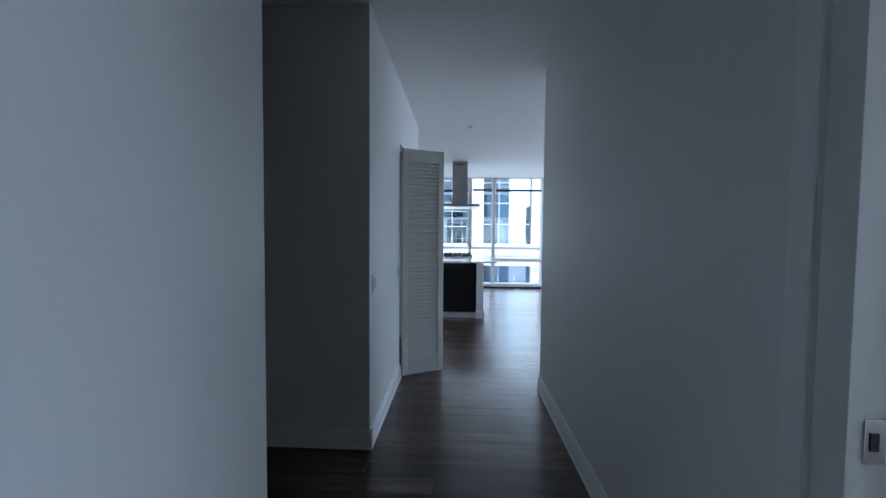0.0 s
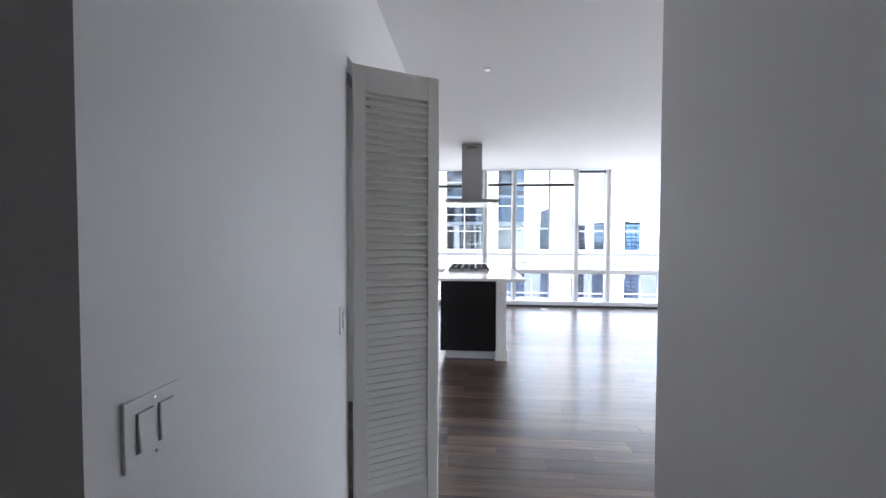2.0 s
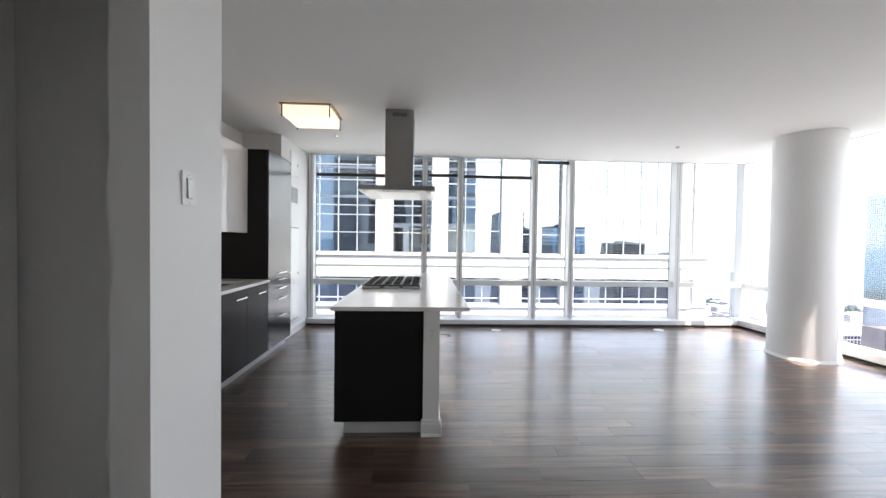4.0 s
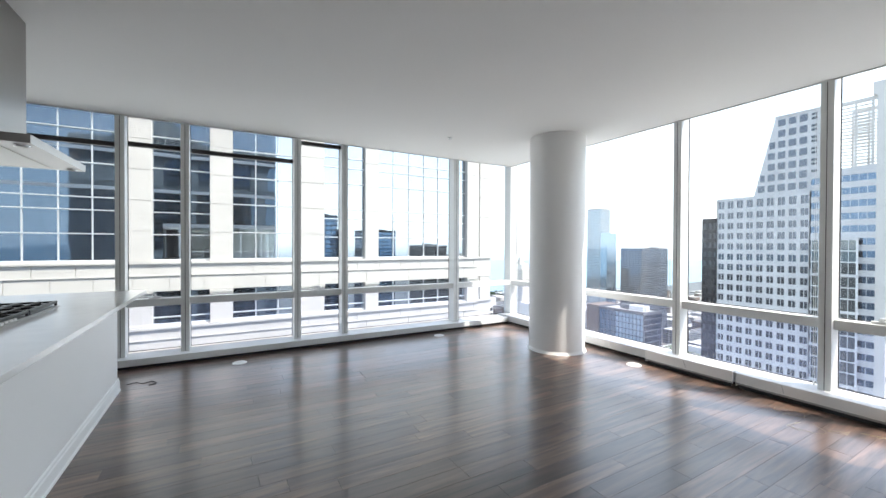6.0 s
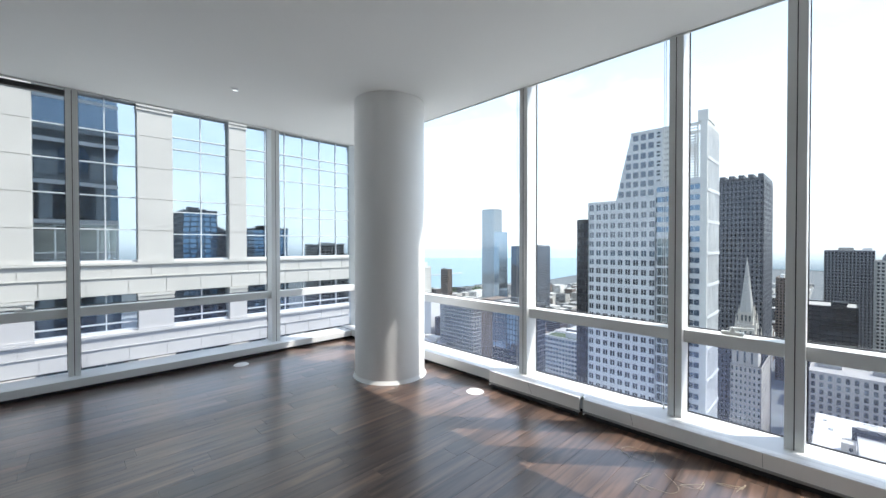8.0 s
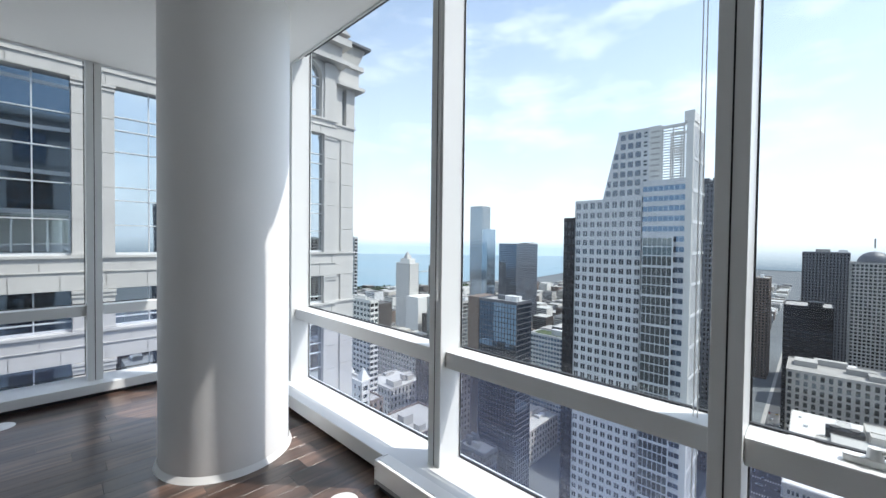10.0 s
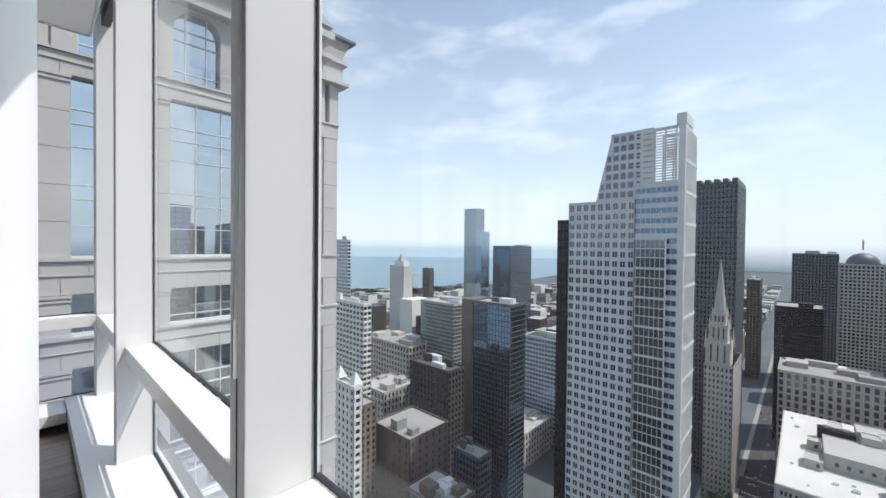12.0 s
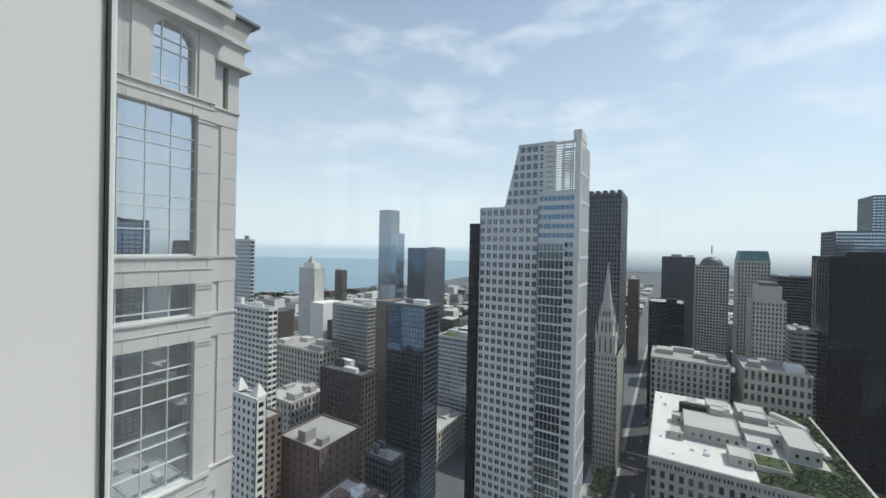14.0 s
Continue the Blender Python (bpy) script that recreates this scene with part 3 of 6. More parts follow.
def outlet(x, y, z, face):
    """A duplex outlet facing -y or +x."""
    o = thing("wall_outlet", "white duplex wall outlet with its cover plate", "outlet", (x, y, z))

    def put(nm, a0, a1, d0, d1, z0, z1, m, bev=0.0, lab=""):
        bm = bbox(x + a0, x + a1, y - d1, y - d0, z + z0, z + z1, bev) if face == "-y" else bbox(x + d0, x + d1, y + a0, y + a1, z + z0, z + z1, bev)
        return part(nm, bm, m, o, lab)
    put("plate", -0.036, 0.036, 0.0005, 0.0065, -0.058, 0.058, M_PLASTIC, 0.003)
    sk = put("socket_face", -0.017, 0.017, 0.0067, 0.010, -0.034, 0.034, M_PLASTIC, 0.002)
    for c in (-0.018, 0.018):
        for a in (-0.007, 0.007):
            put("slot", a - 0.0012, a + 0.0012, 0.0101, 0.0106, c - 0.003, c + 0.006, M_BLACK).parent = sk
        put("slot", -0.002, 0.002, 0.0101, 0.0106, c - 0.010, c - 0.006, M_BLACK).parent = sk


outlet(0.566, 6.555, 0.735, "-y")

# gas cooktop
ck = thing("gas_cooktop", "stainless gas cooktop with black cast-iron grates", "cooktop", (0.19, 8.0, 0.915))
part("tray", bbox(-0.105, 0.475, 7.545, 8.465, 0.9155, 0.919, 0.001), M_STEEL, ck, "stainless steel rim")
part("pan", bbox(-0.09, 0.46, 7.56, 8.45, 0.9192, 0.9222), M_BLACK, ck, "black enamel pan")
for gx0, gx1 in ((-0.085, 0.095), (0.10, 0.28), (0.285, 0.465)):
    for gy0, gy1 in ((7.56, 8.00), (8.01, 8.45)):
        bm = bmesh.new()
        for x in (gx0, gx1 - 0.012, (gx0 + gx1) / 2 - 0.006):
            box(bm, x, x + 0.012, gy0, gy1, 0.938, 0.955, 0.002)
        for k in range(4):
            y = gy0 + (gy1 - gy0 - 0.012) * k / 3
            box(bm, gx0, gx1, y, y + 0.012, 0.940, 0.953, 0.002)
        for x in (gx0, gx1 - 0.012):
            for y in (gy0, gy1 - 0.012):
                box(bm, x, x + 0.012, y, y + 0.012, 0.9222, 0.941)
        part("grate", bm, M_IRON, ck, "black cast-iron grate")
for x, y, r in ((0.0, 7.76, 0.045), (0.0, 8.22, 0.038), (0.19, 7.99, 0.055), (0.37, 7.76, 0.038), (0.37, 8.22, 0.045)):
    bn = part("burner", disc(bmesh.new(), x, y, 0.9223, 0.934, r), M_STEEL, ck, smooth=True)
    part("cap", disc(bmesh.new(), x, y, 0.9342, 0.9375, r * 0.75), M_IRON, bn, "black burner cap", True)
for k in range(5):
    part("knob", disc(bmesh.new(), 0.458 - 0.0, 7.62 + k * 0.05, 0.9222, 0.9372, 0.017, 0.015, 20), M_STEEL, ck, smooth=True)

# island hood
hd = thing("range_hood", "stainless steel island range hood with a square flue", "hood", (0.22, 8.06, 1.86))
part("flue", bbox(0.078, 0.372, 7.925, 8.28, 1.912, H - 0.0005, 0.002), M_STEEL, hd, "brushed steel flue")
for k in range(9):
    part("vent_slot", bbox(0.155 + k * 0.017, 0.164 + k * 0.017, 7.9238, 7.9247, H - 0.075, H - 0.035), M_BLACK, hd, "dark vent slot in the flue")
cn = part("canopy", bbox(-0.145, 0.60, 7.60, 8.52, 1.865, 1.911, 0.003), M_STEEL, hd, "thin brushed steel canopy")
part("filter", bbox(0.02, 0.44, 7.70, 8.42, 1.860, 1.8645), mat("satin_steel", (0.62, 0.61, 0.58), 0.42, 0.85, bump=0.02), cn, "pale steel filter panel")
for x in (-0.09, 0.545):
    for y in (7.68, 8.44):
        rg = part("spotlight", disc(bmesh.new(), x, y, 1.8585, 1.8645, 0.034), M_CHROME, cn, "round chrome spotlight", True)
        part("lens", disc(bmesh.new(), x, y, 1.857, 1.8583, 0.024), M_GREYP, rg, "frosted lens")
for k in range(4):
    part("button", disc(bmesh.new(), 0.10 + 0.05 * k, 7.64, 1.860, 1.8645, 0.008, seg=12), M_BLACK, cn, "dark control button")


# ---- living room fixtures ----
def sprinkler(x, y):
    s = thing("sprinkler", "small white recessed ceiling sprinkler cap", "sprinkler", (x, y, H), "ceiling sprinklers")
    part("flange", disc(bmesh.new(), x, y, H - 0.006, H - 0.0005, 0.030, 0.042), M_PLASTIC, s, smooth=True)
    part("cap", disc(bmesh.new(), x, y, H - 0.020, H - 0.0062, 0.024, 0.026), M_CHROME, s, smooth=True)


for x, y in ((-0.67, 9.02), (4.02, 9.13), (0.355, 5.42)):
    sprinkler(x, y)


def floor_outlet(x, y):
    o = thing("floor_outlet", "round white floor outlet cover set in the planks", "outlet", (x, y, 0), "floor outlets")
    part("ring", disc(bmesh.new(), x, y, 0.0005, 0.007, 0.078, 0.068, 40), M_PLASTIC, o, smooth=True)
    part("lid", disc(bmesh.new(), x, y, 0.0072, 0.010, 0.055, 0.053, 40), M_PLASTIC, o, smooth=True)


for x, y in ((1.626, 9.767), (4.264, 9.835), (5.506, 7.525)):
    floor_outlet(x, y)


def loose_cover(y0, y1, out=0.0, low=0.0):
    c = thing("radiator_cover", "long white dusty metal cover lying against the window sill", "cover", (5.735, (y0 + y1) / 2, 0), "sill covers")
    x, z = 5.70 - out, 0.152 - low
    part("front", bbox(x, x + 0.018, y0, y1, 0.034, z, 0.006), M_TRIM, c)
    part("top", bbox(x + 0.0185, 5.768, y0, y1, z - 0.012, z, 0.004), M_TRIM, c)
    # dark gap and shadow line along the bottom put in as black and grey strips
    part("foot", bbox(x + 0.014, x + 0.024, y0 + 0.02, y1 - 0.02, 0.0, 0.0335), M_GASKET, c, "black recessed foot strip")
    part("shadow_line", bbox(x - 0.006, x - 0.0005, y0, y1, 0.036, 0.052, 0.002), M_GREYP, c, "grey strip put in as the shadow line above the foot")
    # shade of the wrinkles drawn as thin grey strips
    n = max(1, int((y1 - y0) / 0.62))
    for k in range(n):
        y = y0 + (k + 0.5) * (y1 - y0) / n
        bm = bbox(x - 0.0015, x - 0.0002, y - 0.001, y + 0.001, 0.058, z - 0.008)
        bmesh.ops.rotate(bm, verts=bm.verts[:], cent=(x, y, 0.09), matrix=Matrix.Rotation(radians((k * 37) % 50 - 25), 3, "X"))
        part("crease", bm, M_GREYP, c)
    part("end_cap", bbox(x - 0.004, 5.768, y1 - 0.004, y1 + 0.003, 0.022, z + 0.004, 0.002), M_TRIM, c)
    return c


loose_cover(6.63, 7.50, 0.016)
loose_cover(3.79, 6.605, 0.0, 0.012)


def cable(name, pts, r, m, label, category):
    cu = bpy.data.curves.new(name, "CURVE")
    cu.dimensions, cu.bevel_depth, cu.bevel_resolution = "3D", r, 2
    sp = cu.splines.new("POLY")
    n = 10
    out = []
    for i in range(len(pts) - 1):
        p0, p1, p2, p3 = (Vector(pts[max(0, min(len(pts) - 1, i + k))]) for k in (-1, 0, 1, 2))
        for j in range(n):
            u = j / n
            out.append(0.5 * ((2 * p1) + (p2 - p0) * u + (2 * p0 - 5 * p1 + 4 * p2 - p3) * u * u + (3 * p1 - p0 - 3 * p2 + p3) * u ** 3))
    out.append(Vector(pts[-1]))
    sp.points.add(len(out) - 1)
    for q, p in zip(sp.points, out):
        q.co = (*p, 1)
    cu.materials.append(m)
    tmp = bpy.data.objects.new(name, cu)
    me = bpy.data.meshes.new_from_object(tmp)
    bpy.data.objects.remove(tmp)
    return tagged(new(name, me), label, category)


cable("cable", [(0.66, 9.50, 0.004), (0.73, 9.53, 0.004), (0.78, 9.47, 0.004), (0.85, 9.50, 0.004), (0.90, 9.42, 0.004), (0.84, 9.39, 0.004)], 0.0035, M_BLACK, "thin black cable lying loose on the floor", "cable")
M_STRING = mat("pale_string", (0.40, 0.35, 0.26), 0.7, bump=0)
random.seed(5)
for k, (cx, cy) in enumerate(((5.42, 6.12), (5.33, 5.86), (5.50, 5.70), (5.18, 5.95))):
    pts, a = [], random.uniform(0, 6)
    for j in range(9):
        a += random.uniform(-1.1, 1.6)
        pts.append((cx + 0.10 * math.cos(a) + j * 0.008, cy + 0.10 * math.sin(a), 0.003 + 0.002 * (j % 2)))
    cable("string", pts, 0.0009, M_STRING, "curled pale blind string lying on the floor", "string")


def blind(x0, x1, z_rail, slats):
    b = thing("venetian_blind", "raised venetian blind with a dark bottom rail" if slats else "fully raised venetian blind with a dark rail", "blind", ((x0 + x1) / 2, 10.265, H), "window blinds")
    part("bottom_rail", bbox(x0, x1, 10.24, 10.29, z_rail, z_rail + 0.05, 0.004), M_RAIL, b, "dark bottom rail")
    part("head_rail", bbox(x0, x1, 10.235, 10.30, H + 0.12, H + 0.17, 0.002), M_RAIL, b)
    z = z_rail + 0.062
    while slats and z < H + 0.11:
        bm = bbox(x0 + 0.004, x1 - 0.004, 10.2445, 10.2855, z - 0.0008, z + 0.0008)
        bmesh.ops.rotate(bm, verts=bm.verts[:], cent=(0, 10.265, z), matrix=Matrix.Rotation(radians(12), 3, "X"))
        part("slat", bm, M_SLAT, b)
        z += 0.0215
    for x in (x0 + 0.15, x1 - 0.15):
        part("cord", rod(bmesh.new(), (x, 10.265, z_rail + 0.05), (x, 10.265, H + 0.12), 0.0009, 5), M_SLAT, b)


blind(-1.28, 0.448, 2.41, True)
blind(0.552, 1.038, 2.435, True)
blind(1.142, 2.272, 2.425, True)
blind(2.377, 2.903, 2.690, False)


def cord_pair(y, z_low, m):
    c = thing("corded_pull", "pair of thin blind cords hanging in the window", "cord", (5.985, y, H + 0.2), "blind cords")
    for d in (0.0, 0.012):
        part("cord", rod(bmesh.new(), (5.985, y + d, z_low), (5.985, y + d, H + 0.222), 0.0019, 6), m, c)
    part("tassel", disc(bmesh.new(), 5.985, y + 0.006, z_low - 0.045, z_low - 0.0005, 0.008, 0.005, 10), M_PLASTIC, c)


cord_pair(7.40, 0.16, M_GREYP)
cord_pair(6.13, 0.16, M_SLAT)
w = thing("blind_wand", "slim blind tilt wand hanging on the mullion", "wand", (5.888, 7.262, H))
part("rod", rod(bmesh.new(), (5.889, 7.262, 1.12), (5.905, 7.262, H + 0.05), 0.0045, 8), M_PLASTIC, w)
part("grip", rod(bmesh.new(), (5.8885, 7.262, 1.00), (5.889, 7.262, 1.12), 0.0065, 8), M_PLASTIC, w)
for y in (9.6, 8.2, 6.65, 5.72):
    bl = thing("venetian_blind", "fully raised venetian blind hidden in the ceiling pocket", "blind", (5.98, y, H), "window blinds")
    hw = {9.6: 0.52, 8.2: 0.74, 6.65: 0.56, 5.72: 0.24}[y]
    part("bottom_rail", bbox(5.955, 6.005, y - hw, y + hw, H + 0.07, H + 0.14, 0.004), M_RAIL, bl)
    part("head_rail", bbox(5.95, 6.01, y - hw, y + hw, H + 0.145, H + 0.222, 0.002), M_GREYP, bl)


def window_latch(axis, a, z):
    """A cam handle on a transom."""
    x, y = (a, 10.222) if axis == "x" else (5.937, a)
    l = thing("window_handle", "white cast window handle on the transom", "handle", (x, y, z))
    u = Vector((1, 0, 0)) if axis == "x" else Vector((0, 1, 0))
    o = Vector((0, 0.05, 0)) if axis == "x" else Vector((0.05, 0, 0))
    c = Vector((x, y, z)) + o
    p, q = c - u * 0.06 - o * 0.3, c + u * 0.06 + o * 0.3
    part("base", bbox(min(p.x, q.x), max(p.x, q.x), min(p.y, q.y), max(p.y, q.y), z + 0.0005, z + 0.022, 0.006), M_ALU, l)
    part("hub", disc(bmesh.new(), c.x, c.y, z + 0.0222, z + 0.05, 0.017, 0.013, 20), M_ALU, l, smooth=True)
    part("lever", rod(bmesh.new(), c + Vector((0, 0, 0.042)), c - u * 0.11 + Vector((0, 0, 0.05)), 0.009, 12), M_ALU, l, smooth=True)


for a in (0.785, 2.63):
    window_latch("x", a, 0.73)
for a in (5.735,):
    window_latch("y", a, 0.73)


# service panels on the utility wall
def wall_panel(name, label, y0, y1, z0, z1, m, frame_m=None):
    p = thing(name, label, "panel", (-1.40, (y0 + y1) / 2, z0))
    part("frame", bbox(-1.3995, -1.392, y0, y1, z0, z1, 0.002), frame_m or m, p)
    part("cover", bbox(-1.3918, -1.386, y0 + 0.014, y1 - 0.014, z0 + 0.014, z1 - 0.014, 0.002), m, p)
    part("latch", bbox(-1.3858, -1.380, y1 - 0.05, y1 - 0.035, (z0 + z1) / 2 - 0.015, (z0 + z1) / 2 + 0.015, 0.001), M_BLACK if m is not M_GREYP else M_GREYP, p)


wall_panel("access_panel", "white access panel with a black latch on the wall", 9.36, 9.68, 2.28, 2.62, M_TRIM)
wall_panel("vent_grille", "small grey vent panel on the wall", 9.40, 9.68, 1.90, 2.12, M_GREYP)
wall_panel("electrical_panel", "tall white electrical panel door on the wall", 9.32, 9.73, 0.20, 1.545, M_TRIM, M_GREYP)
# ---- the city outside ----
GROUND = -179.0
CUBE_F = ((0, 1, 3, 2), (4, 6, 7, 5), (0, 4, 5, 1), (2, 3, 7, 6), (0, 2, 6, 4), (1, 5, 7, 3))


def boxes(name, spans, material):
    """One mesh of many axis-aligned boxes (x0, x1, y0, y1, z0, z1)."""
    v, f = [], []
    for x0, x1, y0, y1, z0, z1 in spans:
        o = len(v)
        v += [(x, y, z) for x in (x0, x1) for y in (y0, y1) for z in (z0, z1)]
        f += [tuple(i + o for i in q) for q in CUBE_F]
    me = bpy.data.meshes.new(name)
    me.from_pydata(v, [], f)
    me.materials.append(material)
    return me


def slab(name, span, material, parent, label=""):
    ob = new(name, boxes(name, [span], material))
    ob.parent = parent
    return tagged(ob, label)


def many(name, spans, material, parent, label="", kind=""):
    ob = new(name, boxes(name, spans, material))
    ob.parent = parent
    return tagged(ob, label, kind=kind)


def coated_glass(name, color, rough=0.03, wave=0.25, scale=0.35):
    """Reflective window glass with a slight waviness."""
    m = mat(name, color, rough, 1.0, vary=0.10, scale=0.25, fine=1.0, bump=0)
    nt = m.node_tree
    co, n, bp = nt.nodes.new("ShaderNodeTexCoord"), nt.nodes.new("ShaderNodeTexNoise"), nt.nodes.new("ShaderNodeBump")
    n.inputs["Scale"].default_value, n.inputs["Detail"].default_value = scale, 1.0
    bp.inputs["Strength"].default_value, bp.inputs["Distance"].default_value = wave, 0.05
    nt.links.new(co.outputs["Object"], n.inputs["Vector"])
    nt.links.new(n.outputs["Fac"], bp.inputs["Height"])
    nt.links.new(bp.outputs["Normal"], nt.nodes["Principled BSDF"].inputs["Normal"])
    return m


def stone(name, color, rough=0.8, vary=0.10):
    return mat(name, color, rough, vary=vary, scale=0.12, fine=1.6, bump=0.15)


M_LIME = mat("limestone", (0.56, 0.54, 0.515), 0.75, vary=0.09, scale=0.5, fine=9, bump=0.08)
M_MIRROR = coated_glass("blue_coated_glass", (0.52, 0.575, 0.62), 0.015, 0.10)
M_BAR = mat("pale_metal_bars", (0.70, 0.71, 0.72), 0.35, 0.3, vary=0.03, bump=0)
M_CONC = stone("white_precast", (0.60, 0.60, 0.60))
M_DKGL = coated_glass("dark_tower_glass", (0.020, 0.025, 0.036), 0.06)
M_PALEBL = coated_glass("pale_blue_tower_glass", (0.30, 0.38, 0.46), 0.08)
M_GREYST = stone("grey_stone", (0.40, 0.385, 0.36))
M_BUFF = stone("buff_stone", (0.46, 0.425, 0.375))
M_BROWN = stone("brown_brick", (0.15, 0.11, 0.088))
M_DKBR = stone("dark_brown_brick", (0.050, 0.040, 0.036))
M_BLKST = mat("black_steel_cladding", (0.008, 0.010, 0.014), 0.5, vary=0.10, scale=0.12, fine=1.6, bump=0.1, spec=0.15)
# slate raised towards pale blue, with some distance haze in its colour
M_SLATE = stone("dark_slate_cladding", (0.095, 0.10, 0.115), 0.5)
M_WHITE = stone("white_terracotta", (0.66, 0.64, 0.60))
M_BLUEGL = coated_glass("blue_tower_glass", (0.16, 0.26, 0.39), 0.04, 0.6, 0.2)
M_GREYGL = coated_glass("grey_green_glass", (0.25, 0.30, 0.32), 0.05)
M_WIN = coated_glass("far_window_glass", (0.07, 0.085, 0.10), 0.08)
M_ROOFW = mat("white_membrane_roof", (0.42, 0.41, 0.385), 0.8, vary=0.10, scale=0.06, fine=0.9, bump=0.05)
M_ROOFG = mat("grey_gravel_roof", (0.32, 0.308, 0.29), 0.9, vary=0.22, scale=0.09, fine=1.3, bump=0.1)
M_ROOFD = mat("tar_roof", (0.09, 0.088, 0.086), 0.9, vary=0.25, scale=0.1, fine=1.3, bump=0.1)
M_COPPER = mat("green_copper", (0.12, 0.25, 0.24), 0.6, vary=0.15, scale=0.2, fine=2, bump=0.05)
M_STREET = mat("asphalt", (0.055, 0.055, 0.058), 0.85, vary=0.18, scale=0.05, fine=0.8, bump=0.05)
# far ground tinted bluish grey, haze put into the base colour
M_LAND = mat("hazy_city_floor", (0.095, 0.105, 0.112), 0.9, vary=0.45, scale=0.012, fine=0.06, bump=0)
M_WATER = mat("lake_water", (0.10, 0.20, 0.26), 0.3, vary=0.15, scale=0.002, fine=0.02, bump=0.02)
M_LEAF = mat("foliage", (0.040, 0.070, 0.020), 0.7, vary=0.45, scale=0.25, fine=2.2, bump=0.3)
M_SEDUM = mat("sedum_roof", (0.045, 0.066, 0.020), 0.9, vary=0.55, scale=0.22, fine=1.8, bump=0.4)

bm = bmesh.new()
bmesh.ops.create_grid(bm, x_segments=2, y_segments=2, size=1.0, matrix=Matrix.Diagonal((30000, 30000, 1, 1)))
bmesh.ops.translate(bm, verts=bm.verts[:], vec=(0, 0, GROUND))
single("ground", bm, M_LAND, "city ground reaching the horizon", "ground", kind="structure")
me = bpy.data.meshes.new("water")
me.from_pydata([(-25000, 1750, GROUND + 0.5), (300, 1500, GROUND + 0.5), (900, 1180, GROUND + 0.5), (1700, 1020, GROUND + 0.5), (4200, 1300, GROUND + 0.5), (26000, 6200, GROUND + 0.5),
                (26000, 29000, GROUND + 0.5), (-25000, 29000, GROUND + 0.5)], [], [tuple(range(8))])
me.materials.append(M_WATER)
tagged(new("water", me), "pale blue-green lake reaching the horizon", "water", kind="structure")
# horizon haze painted as an emission ramp on a ring 3.6 km out
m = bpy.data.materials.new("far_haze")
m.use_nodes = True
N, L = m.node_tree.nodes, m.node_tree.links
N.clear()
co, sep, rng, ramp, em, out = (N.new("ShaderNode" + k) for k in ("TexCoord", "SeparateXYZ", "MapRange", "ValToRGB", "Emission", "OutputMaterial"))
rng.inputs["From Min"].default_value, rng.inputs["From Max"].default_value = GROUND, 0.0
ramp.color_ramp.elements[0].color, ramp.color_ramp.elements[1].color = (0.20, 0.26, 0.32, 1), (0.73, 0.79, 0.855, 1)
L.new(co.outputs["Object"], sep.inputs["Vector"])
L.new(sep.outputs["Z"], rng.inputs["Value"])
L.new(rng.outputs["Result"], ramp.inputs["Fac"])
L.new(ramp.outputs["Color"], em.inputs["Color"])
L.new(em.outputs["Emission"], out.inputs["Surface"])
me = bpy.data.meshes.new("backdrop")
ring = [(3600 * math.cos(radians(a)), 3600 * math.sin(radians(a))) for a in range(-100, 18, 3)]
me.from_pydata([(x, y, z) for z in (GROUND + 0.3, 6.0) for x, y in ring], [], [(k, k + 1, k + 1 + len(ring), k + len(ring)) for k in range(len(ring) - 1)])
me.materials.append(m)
tagged(new("backdrop", me), "glowing backdrop ring painted with the haze along the horizon", "backdrop", kind="structure")
single("breakwater", bbox(1500, 1760, 1620, 1645, GROUND, GROUND + 4), M_BUFF, "low harbour breakwater out in the lake", "breakwater")


